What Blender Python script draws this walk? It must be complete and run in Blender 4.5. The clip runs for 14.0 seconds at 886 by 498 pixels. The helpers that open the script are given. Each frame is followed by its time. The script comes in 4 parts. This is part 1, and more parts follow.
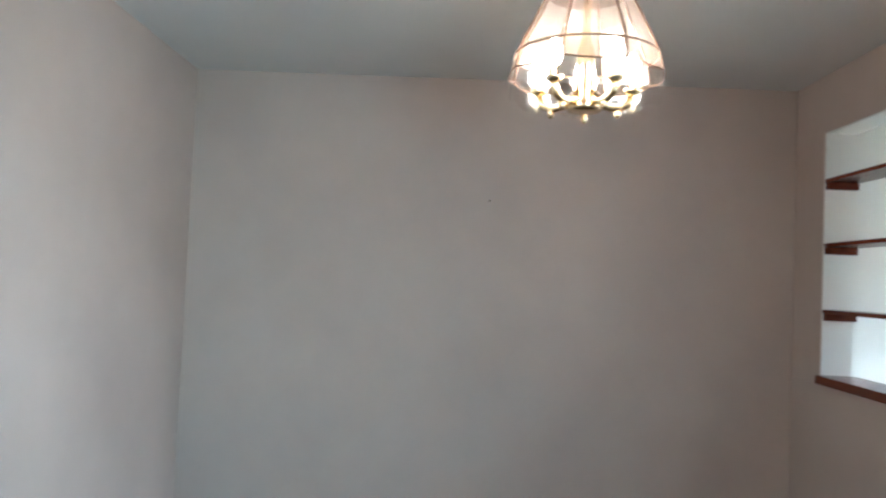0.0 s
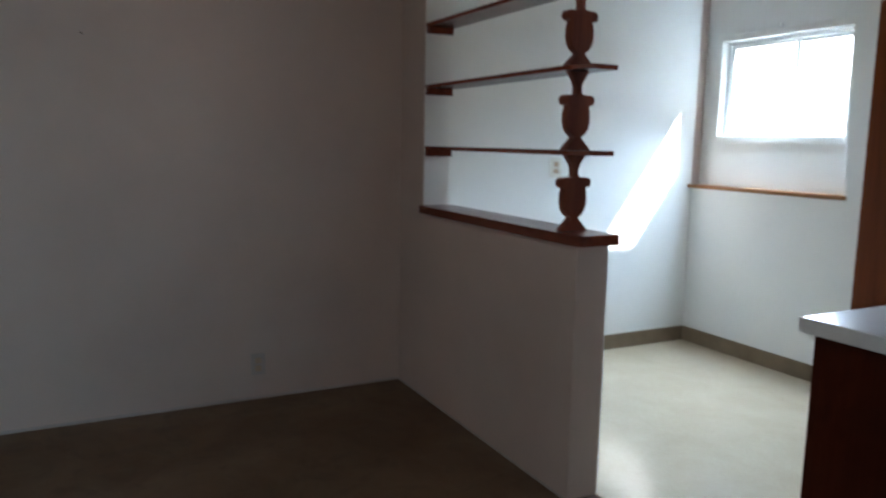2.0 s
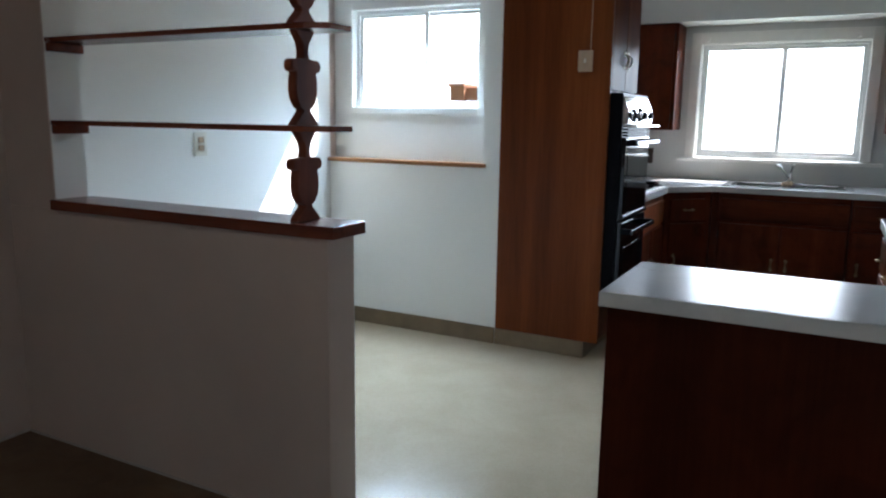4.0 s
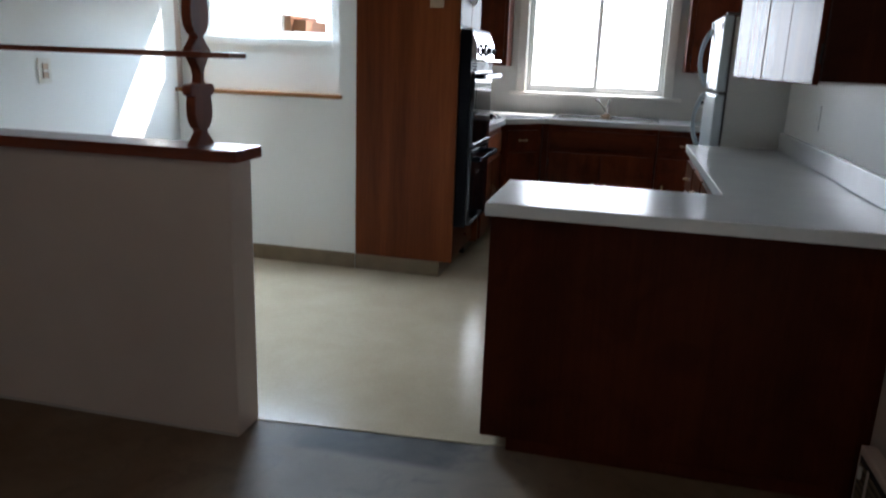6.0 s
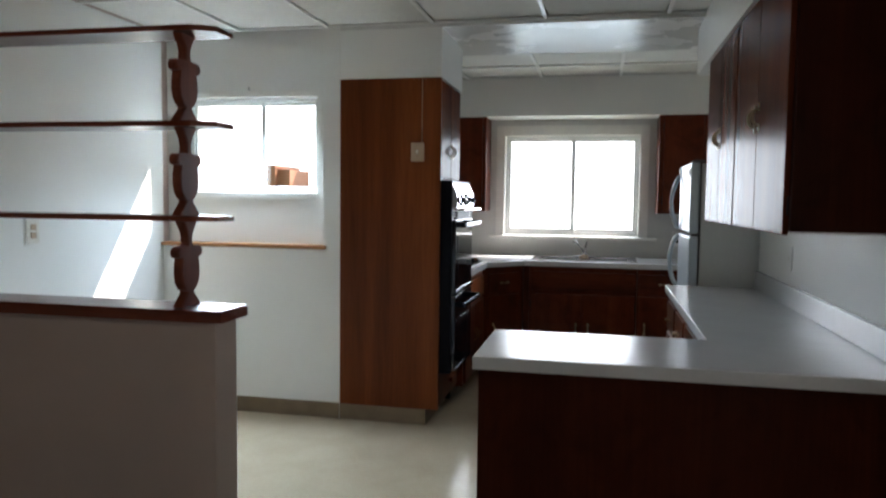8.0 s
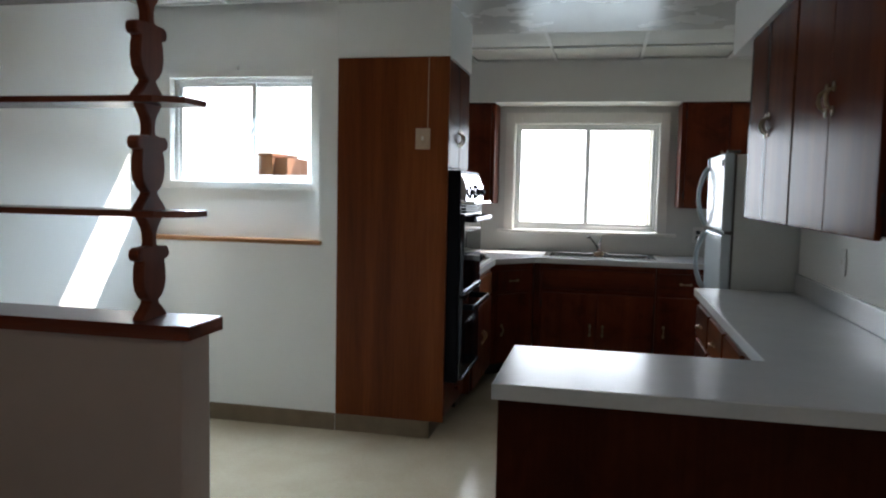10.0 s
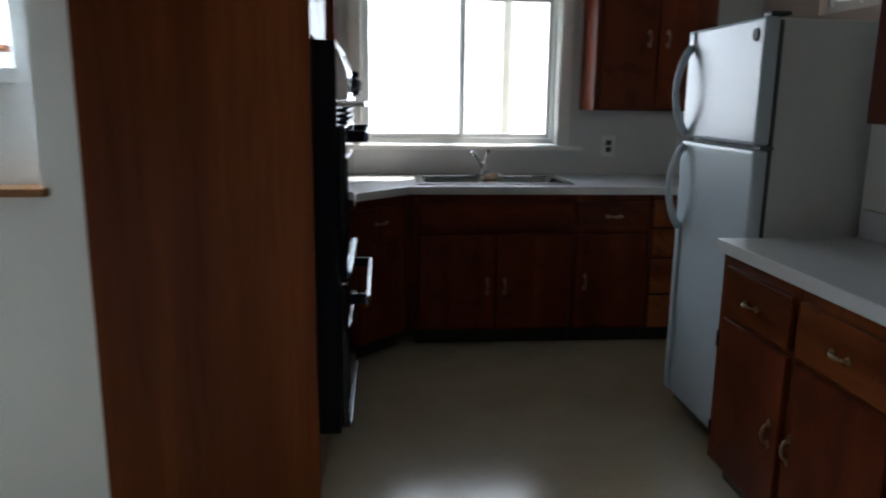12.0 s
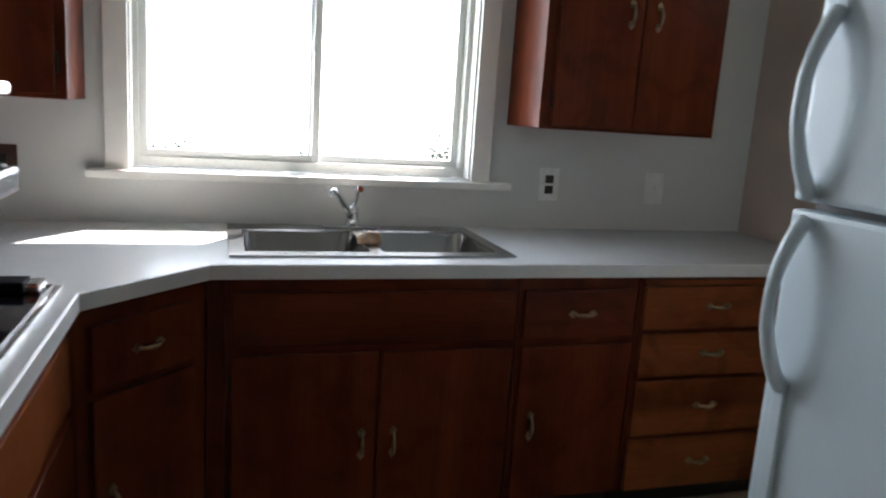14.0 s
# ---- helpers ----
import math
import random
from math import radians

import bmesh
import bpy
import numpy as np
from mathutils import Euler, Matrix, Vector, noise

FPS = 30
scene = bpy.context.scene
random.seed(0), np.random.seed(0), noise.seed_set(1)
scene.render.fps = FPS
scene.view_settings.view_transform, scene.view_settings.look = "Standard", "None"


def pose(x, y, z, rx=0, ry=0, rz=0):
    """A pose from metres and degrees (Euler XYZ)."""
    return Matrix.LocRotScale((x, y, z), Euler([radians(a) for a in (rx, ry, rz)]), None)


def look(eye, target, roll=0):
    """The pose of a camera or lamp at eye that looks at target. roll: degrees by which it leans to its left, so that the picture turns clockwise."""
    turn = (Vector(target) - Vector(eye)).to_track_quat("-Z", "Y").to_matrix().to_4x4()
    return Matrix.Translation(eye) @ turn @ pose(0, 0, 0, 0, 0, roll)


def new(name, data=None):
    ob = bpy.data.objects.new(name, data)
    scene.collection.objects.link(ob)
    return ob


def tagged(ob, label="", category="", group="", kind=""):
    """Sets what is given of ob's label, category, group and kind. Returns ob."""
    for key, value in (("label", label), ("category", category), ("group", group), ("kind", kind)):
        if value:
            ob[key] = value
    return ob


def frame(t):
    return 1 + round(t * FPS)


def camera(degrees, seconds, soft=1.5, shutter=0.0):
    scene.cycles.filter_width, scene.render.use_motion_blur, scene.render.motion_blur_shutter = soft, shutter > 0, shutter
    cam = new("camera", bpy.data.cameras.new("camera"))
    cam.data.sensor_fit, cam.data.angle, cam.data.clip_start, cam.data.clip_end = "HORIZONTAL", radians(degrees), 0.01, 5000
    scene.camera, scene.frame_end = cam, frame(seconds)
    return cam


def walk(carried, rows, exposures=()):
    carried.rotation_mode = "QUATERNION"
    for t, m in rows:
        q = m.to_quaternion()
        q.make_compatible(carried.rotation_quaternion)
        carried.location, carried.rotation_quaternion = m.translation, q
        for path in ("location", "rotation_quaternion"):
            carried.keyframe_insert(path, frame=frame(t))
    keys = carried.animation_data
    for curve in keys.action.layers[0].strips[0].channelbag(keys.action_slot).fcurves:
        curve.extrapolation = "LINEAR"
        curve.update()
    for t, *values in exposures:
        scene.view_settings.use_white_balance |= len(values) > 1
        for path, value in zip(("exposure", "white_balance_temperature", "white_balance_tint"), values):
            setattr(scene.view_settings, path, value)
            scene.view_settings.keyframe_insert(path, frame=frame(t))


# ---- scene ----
cam = camera(62.3, 14.0, 2.1, 0.4)
PATH = [
    (0, (2.185, -1.72, 1.418), (0.187, -1.767, 1.498), 2.5),
    (0.5, (2.28, -1.719, 1.401), (0.291, -1.529, 1.495), 1.7),
    (1, (2.214, -1.686, 1.407), (0.274, -1.204, 1.476), 0.7),
    (1.5, (2.197, -1.69, 1.389), (0.327, -0.988, 1.276), 0.3),
    (2, (2.157, -1.659, 1.372), (0.395, -0.759, 1.083), 1.0),
    (2.5, (1.976, -1.632, 1.342), (0.348, -0.527, 0.98), 2.9),
    (3, (1.753, -1.613, 1.375), (0.301, -0.27, 1.073), 3.2),
    (3.5, (1.54, -1.769, 1.385), (0.475, -0.115, 1.025), -0.3),
    (3.7, (1.462, -1.797, 1.383), (0.463, -0.099, 1.039), 0.2),
    (5.8, (1.245, -2.175, 1.359), (0.797, -0.278, 0.911), 1.9),
    (6, (1.249, -2.171, 1.356), (0.802, -0.288, 0.853), 2.1),
    (6.5, (1.242, -2.183, 1.338), (0.812, -0.32, 0.749), 2.2),
    (7, (1.253, -2.175, 1.366), (0.837, -0.259, 0.969), 1.8),
    (7.5, (1.249, -2.175, 1.396), (0.845, -0.234, 1.131), 0.6),
    (8, (1.235, -2.177, 1.415), (0.813, -0.226, 1.279), 0.7),
    (8.2, (1.238, -2.186, 1.435), (0.821, -0.233, 1.334), 0.7),
    (10.3, (1.036, -1.579, 1.42), (0.611, 0.366, 1.228), 1.5),
    (10.5, (0.968, -1.418, 1.408), (0.546, 0.526, 1.2), 2.0),
    (10.6, (0.928, -1.333, 1.398), (0.541, 0.62, 1.211), 2.0),
    (11, (0.79, -0.966, 1.405), (0.637, 1.004, 1.096), 0.3),
    (11.5, (0.654, -0.447, 1.4), (0.452, 1.513, 1.057), 0.7),
    (12, (0.463, 0.056, 1.373), (0.631, 2.007, 0.969), 0.7),
    (12.5, (0.408, 0.536, 1.366), (0.734, 2.477, 1.009), -0.9),
    (13, (0.428, 1.014, 1.352), (0.82, 2.938, 0.976), 3.0),
    (13.5, (0.501, 1.479, 1.371), (1.084, 3.352, 0.979), 0.7),
    (14, (0.628, 1.929, 1.36), (1.217, 3.803, 0.982), 3.8),
]
EXPOSURE = [
    (0.0, 4.0, 5850, 8), (0.6, 4.1, 6050, 12), (1.1, 3.85, 6150, 12), (1.6, 3.0, 6100, 13), (2.2, 2.6, 5850, 12), (3.0, 2.6, 5750, 11), (3.7, 2.45, 5850, 11),
    (5.8, 2.2, 6200, 14), (6.2, 2.4, 6250, 14), (6.6, 2.9, 6250, 13), (7.3, 2.65, 6350, 13), (8.2, 2.2, 6450, 13), (10.3, 1.95, 6400, 13), (11.0, 1.7, 6300, 13),
    (11.8, 1.65, 6250, 12), (12.2, 1.9, 6000, 11), (12.5, 2.65, 5650, 9), (13.0, 2.9, 5700, 8), (13.6, 2.9, 6050, 9), (14.0, 2.6, 6400, 13),
]
walk(cam, [(t, look(eye, target, roll)) for t, eye, target, roll in PATH], EXPOSURE)

# ---------- world, sun, large lights ----------
SUN_WAY = Vector((-1.0, -1.42, -1.93)).normalized()
world = bpy.data.worlds.new("sky_world")
scene.world = world
world.use_nodes = True
wn = world.node_tree
wn.nodes.clear()
sky = wn.nodes.new("ShaderNodeTexSky")
sky.sky_type = 'NISHITA'
sky.sun_disc = False
sky.sun_elevation = math.asin(-SUN_WAY.z)
sky.sun_rotation = math.atan2(-SUN_WAY.x, -SUN_WAY.y)
bgn = wn.nodes.new("ShaderNodeBackground")
bgn.inputs[1].default_value = 0.05
wout = wn.nodes.new("ShaderNodeOutputWorld")
wn.links.new(sky.outputs[0], bgn.inputs[0])
wn.links.new(bgn.outputs[0], wout.inputs[0])

sun_data = bpy.data.lights.new("sun", 'SUN')
sun_data.energy = 5.0
sun_data.angle = radians(0.53)
sun_data.color = (1.0, 0.95, 0.87)
sun_ob = new("sun", sun_data)
sun_ob.matrix_world = look((0, 0, 8), Vector((0, 0, 8)) + SUN_WAY)


def window_lamp(name, at, toward, w, h, watts, color=(0.74, 0.89, 1.0), spread=150):
    d = bpy.data.lights.new(name, 'AREA')
    d.spread = radians(spread)
    d.shape, d.size, d.size_y, d.energy, d.color = 'RECTANGLE', w, h, watts, color
    ob = new(name, d)
    ob.matrix_world = look(at, toward)
    return ob


window_lamp("sink_window_light", (0.95, 4.88, 1.55), (0.95, 0, 0.9), 1.25, 0.95, 2.6, (0.68, 0.85, 1.0))
window_lamp("nook_window_light", (-0.98, 2.43, 1.76), (-0.35, 1.45, 0.0), 0.86, 0.54, 10.5, (0.66, 0.84, 1.0), 125)
window_lamp("patio_window_light", (3.7, -0.42, 0.95), (2.0, -3.2, 0.2), 1.7, 1.5, 8.6, (0.44, 0.80, 1.0))
window_lamp("side_window_light", (3.0, 3.75, 2.05), (0, 3.6, 1.2), 0.45, 0.4, 0.16)


# ---------- materials ----------
def base_mat(name, rough=0.5, metal=0.0, spec=0.5):
    m = bpy.data.materials.new(name)
    m.use_nodes = True
    b = m.node_tree.nodes["Principled BSDF"]
    b.inputs["Roughness"].default_value = rough
    b.inputs["Metallic"].default_value = metal
    b.inputs["Specular IOR Level"].default_value = spec
    return m, m.node_tree.nodes, m.node_tree.links, b


def coords(n, l, scale, rnd=True):
    tc = n.new("ShaderNodeTexCoord")
    mp = n.new("ShaderNodeMapping")
    mp.inputs["Scale"].default_value = scale
    l.new(tc.outputs["Object"], mp.inputs["Vector"])
    if rnd:
        oi = n.new("ShaderNodeObjectInfo")
        ml = n.new("ShaderNodeMath")
        ml.operation = 'MULTIPLY'
        ml.inputs[1].default_value = 37.0
        l.new(oi.outputs["Random"], ml.inputs[0])
        l.new(ml.outputs[0], mp.inputs["Location"])
    return mp.outputs["Vector"]


def noise_node(n, l, vec, scale, detail=4.0, rough=0.55, dist=0.0):
    t = n.new("ShaderNodeTexNoise")
    t.inputs["Scale"].default_value = scale
    t.inputs["Detail"].default_value = detail
    t.inputs["Roughness"].default_value = rough
    t.inputs["Distortion"].default_value = dist
    l.new(vec, t.inputs["Vector"])
    return t.outputs["Fac"]


def ramp(n, l, fac, stops):
    r = n.new("ShaderNodeValToRGB")
    while len(r.color_ramp.elements) < len(stops):
        r.color_ramp.elements.new(0.5)
    for e, (p, c) in zip(r.color_ramp.elements, stops):
        e.position, e.color = p, (*c, 1)
    l.new(fac, r.inputs[0])
    return r.outputs["Color"]


def mixc(n, l, a, b, fac, mode='MIX'):
    m = n.new("ShaderNodeMix")
    m.data_type, m.blend_type = 'RGBA', mode
    l.new(a, m.inputs["A"])
    l.new(b, m.inputs["B"])
    if isinstance(fac, float):
        m.inputs["Factor"].default_value = fac
    else:
        l.new(fac, m.inputs["Factor"])
    return m.outputs["Result"]


def bump(n, l, b, h, strength, distance):
    k = n.new("ShaderNodeBump")
    k.inputs["Strength"].default_value = strength
    k.inputs["Distance"].default_value = distance
    l.new(h, k.inputs["Height"])
    l.new(k.outputs["Normal"], b.inputs["Normal"])


def rough_from(n, l, b, fac, lo, hi):
    mr = n.new("ShaderNodeMapRange")
    mr.inputs["To Min"].default_value = lo
    mr.inputs["To Max"].default_value = hi
    l.new(fac, mr.inputs["Value"])
    l.new(mr.outputs["Result"], b.inputs["Roughness"])


def paint(name, color, rough=0.55, tint=0.06, grain=0.15, spec=0.4):
    """Rolled wall paint: broad uneven tone, roller stipple."""
    m, n, l, b = base_mat(name, rough, 0, spec)
    v = coords(n, l, (1, 1, 1))
    big = noise_node(n, l, v, 1.3, 5)
    lo = tuple(c * (1 - tint) for c in color)
    hi = tuple(min(1, c * (1 + tint * 0.6)) for c in color)
    l.new(ramp(n, l, big, [(0.3, lo), (0.7, hi)]), b.inputs["Base Color"])
    fine = noise_node(n, l, v, 260, 3)
    bump(n, l, b, fine, grain, 0.002)
    rough_from(n, l, b, noise_node(n, l, v, 3.0, 4), rough - 0.07, rough + 0.1)
    return m


def wood(name, dark, mid, light, axis='z', rough=0.35, band=9.0, gloss_var=0.12, spec=0.12, blotch=0.0):
    m, n, l, b = base_mat(name, rough, 0, spec)
    s = {'z': (1, 1, 0.045), 'x': (0.045, 1, 1), 'y': (1, 0.045, 1)}[axis]
    v = coords(n, l, s)
    broad = noise_node(n, l, v, band, 5, 0.5, 0.6)
    fine = noise_node(n, l, v, band * 22, 3, 0.6)
    c1 = ramp(n, l, broad, [(0.28, dark), (0.5, mid), (0.72, light)])
    c2 = ramp(n, l, fine, [(0.3, (0.62, 0.55, 0.5)), (0.6, (1, 1, 1))])
    v2 = coords(n, l, (1, 1, 1))
    grain = mixc(n, l, c1, c2, 0.5, 'MULTIPLY')
    if blotch:
        stain = ramp(n, l, noise_node(n, l, v2, 5.5, 5, 0.6, 0.8), [(0.34, (0.42, 0.36, 0.32)), (0.52, (0.95, 0.94, 0.93)), (0.72, (1.12, 1.10, 1.05))])
        grain = mixc(n, l, grain, stain, blotch, 'MULTIPLY')
    l.new(grain, b.inputs["Base Color"])
    bump(n, l, b, fine, 0.08, 0.0008)
    rough_from(n, l, b, noise_node(n, l, v2, 6, 5), rough - gloss_var, rough + gloss_var)
    return m


def plain(name, color, rough=0.4, metal=0.0, spec=0.5, var=0.08, scale=30.0, gv=0.05):
    m, n, l, b = base_mat(name, rough, metal, spec)
    v = coords(n, l, (1, 1, 1))
    f = noise_node(n, l, v, scale, 4)
    lo = tuple(c * (1 - var) for c in color)
    hi = tuple(min(1, c * (1 + var)) for c in color)
    l.new(ramp(n, l, f, [(0.3, lo), (0.7, hi)]), b.inputs["Base Color"])
    rough_from(n, l, b, noise_node(n, l, v, scale * 0.4, 3), max(0.03, rough - gv), min(1, rough + gv))
    return m


def glow(name, color, strength):
    m = bpy.data.materials.new(name)
    m.use_nodes = True
    n, l = m.node_tree.nodes, m.node_tree.links
    n.clear()
    e = n.new("ShaderNodeEmission")
    e.inputs[0].default_value = (*color, 1)
    e.inputs[1].default_value = strength
    o = n.new("ShaderNodeOutputMaterial")
    l.new(e.outputs[0], o.inputs[0])
    return m


def pane_glass(name, tint=(1, 1, 1), gloss=0.06):
    m = bpy.data.materials.new(name)
    m.use_nodes = True
    n, l = m.node_tree.nodes, m.node_tree.links
    n.clear()
    t = n.new("ShaderNodeBsdfTransparent")
    t.inputs[0].default_value = (*tint, 1)
    g = n.new("ShaderNodeBsdfGlossy")
    g.inputs["Roughness"].default_value = 0.02
    mx = n.new("ShaderNodeMixShader")
    mx.inputs[0].default_value = gloss
    o = n.new("ShaderNodeOutputMaterial")
    l.new(t.outputs[0], mx.inputs[1])
    l.new(g.outputs[0], mx.inputs[2])
    l.new(mx.outputs[0], o.inputs[0])
    return m


def shade_glass(name, color, through_part):
    m = bpy.data.materials.new(name)
    m.use_nodes = True
    n, l = m.node_tree.nodes, m.node_tree.links
    n.clear()
    t = n.new("ShaderNodeBsdfTransparent")
    t.inputs[0].default_value = (*color, 1)
    tr = n.new("ShaderNodeBsdfTranslucent")
    tr.inputs[0].default_value = (*color, 1)
    g = n.new("ShaderNodeBsdfGlossy")
    g.inputs["Roughness"].default_value = 0.08
    m1, m2 = n.new("ShaderNodeMixShader"), n.new("ShaderNodeMixShader")
    m1.inputs[0].default_value = through_part
    m2.inputs[0].default_value = 0.07
    o = n.new("ShaderNodeOutputMaterial")
    l.new(tr.outputs[0], m1.inputs[1])
    l.new(t.outputs[0], m1.inputs[2])
    l.new(m1.outputs[0], m2.inputs[1])
    l.new(g.outputs[0], m2.inputs[2])
    l.new(m2.outputs[0], o.inputs[0])
    return m


def vinyl_floor(name):
    m, n, l, b = base_mat(name, 0.28, 0, 0.5)
    v = coords(n, l, (1, 1, 1), False)
    fleck = noise_node(n, l, v, 95, 3, 0.7)
    cloud = noise_node(n, l, v, 2.6, 6, 0.6, 0.4)
    c1 = ramp(n, l, fleck, [(0.34, (0.478, 0.396, 0.280)), (0.5, (0.502, 0.418, 0.300)), (0.68, (0.518, 0.434, 0.314))])
    c2 = ramp(n, l, cloud, [(0.25, (0.84, 0.82, 0.78)), (0.75, (1.04, 1.04, 1.03))])
    l.new(mixc(n, l, c1, c2, 1.0, 'MULTIPLY'), b.inputs["Base Color"])
    rough_from(n, l, b, cloud, 0.12, 0.22)
    bump(n, l, b, fleck, 0.03, 0.001)
    return m


def band_mask(n, l, value, lo, hi, soft, wobble, amount):
    """One between lo and hi, fading over soft, with an edge that wanders by the noise."""
    wob = n.new("ShaderNodeMath")
    wob.operation = 'MULTIPLY_ADD'
    l.new(wobble, wob.inputs[0])
    wob.inputs[1].default_value = amount
    l.new(value, wob.inputs[2])
    out = []
    for a, b in ((lo - soft, lo + soft), (hi + soft, hi - soft)):
        mr = n.new("ShaderNodeMapRange")
        mr.interpolation_type = 'SMOOTHSTEP'
        mr.inputs["From Min"].default_value, mr.inputs["From Max"].default_value = a, b
        l.new(wob.outputs[0], mr.inputs["Value"])
        out.append(mr.outputs["Result"])
    mul = n.new("ShaderNodeMath")
    mul.operation = 'MULTIPLY'
    l.new(out[0], mul.inputs[0]), l.new(out[1], mul.inputs[1])
    return mul.outputs[0]


def times(n, l, a, b):
    mul = n.new("ShaderNodeMath")
    mul.operation = 'MULTIPLY'
    l.new(a, mul.inputs[0]), l.new(b, mul.inputs[1])
    return mul.outputs[0]


def bare_floor(name):
    """Worn brown sheet floor, greyer in a middle band that also paints its sheen, with old glue along the vinyl."""
    m, n, l, b = base_mat(name, 0.55, 0, 0.22)
    v = coords(n, l, (1, 1, 1), False)
    xyz = n.new("ShaderNodeSeparateXYZ")
    l.new(v, xyz.inputs[0])
    cloud = noise_node(n, l, v, 1.6, 7, 0.62, 0.5)
    blot = noise_node(n, l, v, 6.5, 6, 0.65, 1.0)
    grit = noise_node(n, l, v, 190, 3)
    brown = ramp(n, l, cloud, [(0.3, (0.120, 0.070, 0.040)), (0.55, (0.175, 0.112, 0.070)), (0.75, (0.22, 0.158, 0.108))])
    grey = ramp(n, l, cloud, [(0.3, (0.145, 0.120, 0.099)), (0.55, (0.215, 0.182, 0.150)), (0.75, (0.27, 0.234, 0.196))])
    # Grey down the middle; the colour takes in the sheen seen there.
    sheen_band = band_mask(n, l, xyz.outputs["X"], 0.35, 1.25, 0.32, cloud, 0.5)
    c1 = mixc(n, l, brown, grey, sheen_band)
    c2 = ramp(n, l, blot, [(0.3, (0.62, 0.6, 0.58)), (0.5, (1, 1, 1)), (0.75, (1, 0.98, 0.95))])
    c3 = ramp(n, l, grit, [(0.3, (0.75, 0.74, 0.72)), (0.6, (1, 1, 1))])
    worn = mixc(n, l, mixc(n, l, c1, c2, 0.8, 'MULTIPLY'), c3, 0.6, 'MULTIPLY')
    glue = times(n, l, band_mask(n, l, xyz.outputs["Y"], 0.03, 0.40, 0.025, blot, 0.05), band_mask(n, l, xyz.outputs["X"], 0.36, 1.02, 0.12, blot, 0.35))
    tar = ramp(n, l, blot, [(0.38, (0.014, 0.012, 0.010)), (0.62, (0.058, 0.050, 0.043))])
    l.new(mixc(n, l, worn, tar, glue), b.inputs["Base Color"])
    rough_from(n, l, b, blot, 0.42, 0.7)
    bump(n, l, b, grit, 0.2, 0.002)
    return m


def ceiling_tile(name):
    m, n, l, b = base_mat(name, 0.9, 0, 0.2)
    v = coords(n, l, (1, 1, 1), False)
    pit = noise_node(n, l, v, 120, 4, 0.7)
    big = noise_node(n, l, v, 2.0, 4)
    c1 = ramp(n, l, pit, [(0.32, (0.5, 0.5, 0.48)), (0.45, (0.74, 0.74, 0.71))])
    c2 = ramp(n, l, big, [(0.3, (0.9, 0.9, 0.88)), (0.7, (1, 1, 1))])
    l.new(mixc(n, l, c1, c2, 1.0, 'MULTIPLY'), b.inputs["Base Color"])
    bump(n, l, b, pit, 0.4, 0.004)
    return m


def brushed(name, color, rough, axis_scale):
    m, n, l, b = base_mat(name, rough, 1.0, 0.5)
    v = coords(n, l, axis_scale)
    f = noise_node(n, l, v, 40, 4)
    l.new(ramp(n, l, f, [(0.3, tuple(c * 0.85 for c in color)), (0.7, color)]), b.inputs["Base Color"])
    rough_from(n, l, b, f, rough * 0.7, rough * 1.4)
    return m


# The wide tone swing also paints in the chandelier's uneven light on the walls.
M_DINING = paint("tan_grey_wall_light_mottle", (0.555, 0.446, 0.388), 0.5, 0.12, 0.2)
M_WHITE = paint("white_wall_paint", (0.80, 0.80, 0.77), 0.42, 0.035, 0.12)
M_KWALL = paint("dull_white_kitchen_paint", (0.66, 0.665, 0.64), 0.4, 0.05, 0.12)
M_TRIM = plain("white_gloss_trim_paint", (0.80, 0.79, 0.75), 0.3, 0, 0.5, 0.03, 14)
M_CEIL = paint("ceiling_paint", (0.70, 0.69, 0.67), 0.7, 0.05, 0.5)
M_TILE = ceiling_tile("fissured_ceiling_tile")
M_TBAR = plain("white_enamel_tbar", (0.78, 0.78, 0.75), 0.35)
M_BEAM = paint("gloss_ceiling_paint", (0.66, 0.66, 0.63), 0.25, 0.04, 0.1, 0.5)
M_VINYL = vinyl_floor("speckled_cream_vinyl")
M_FLOOR = bare_floor("worn_brown_floor")
M_SCORCH = plain("grey_scuff", (0.26, 0.25, 0.24), 0.5, 0, 0.3, 0.3, 200)
M_PUTTY = plain("putty_plastic", (0.44, 0.39, 0.36), 0.4)
M_BASE = plain("taupe_cove_base", (0.20, 0.145, 0.09), 0.5, 0, 0.3, 0.12, 9)
M_PANEL = wood("walnut_veneer", (0.088, 0.020, 0.005), (0.165, 0.041, 0.010), (0.245, 0.068, 0.018), 'z', 0.42, 4.2)
M_CAB = wood("cherry_stained_wood", (0.082, 0.016, 0.006), (0.128, 0.026, 0.009), (0.180, 0.040, 0.014), 'z', 0.34, 7, blotch=0.6)
M_CABX = wood("cherry_stained_wood_flat_grain", (0.085, 0.017, 0.006), (0.138, 0.029, 0.010), (0.200, 0.046, 0.015), 'x', 0.33, 7, blotch=0.6)
M_CABY = wood("cherry_stained_wood_side_grain", (0.085, 0.019, 0.005), (0.145, 0.036, 0.009), (0.21, 0.060, 0.016), 'y', 0.33, 7, blotch=0.6)
# Lightened copies of the cherry; the side-grain one paints light on the front.
M_CABL = wood("lightened_cherry_drawer_wood", (0.140, 0.037, 0.012), (0.230, 0.064, 0.020), (0.305, 0.094, 0.031), 'x', 0.33, 7, blotch=0.6)
M_CABLY = wood("lit_cherry_side_grain", (0.140, 0.037, 0.012), (0.230, 0.064, 0.020), (0.305, 0.094, 0.031), 'y', 0.33, 7, blotch=0.6)
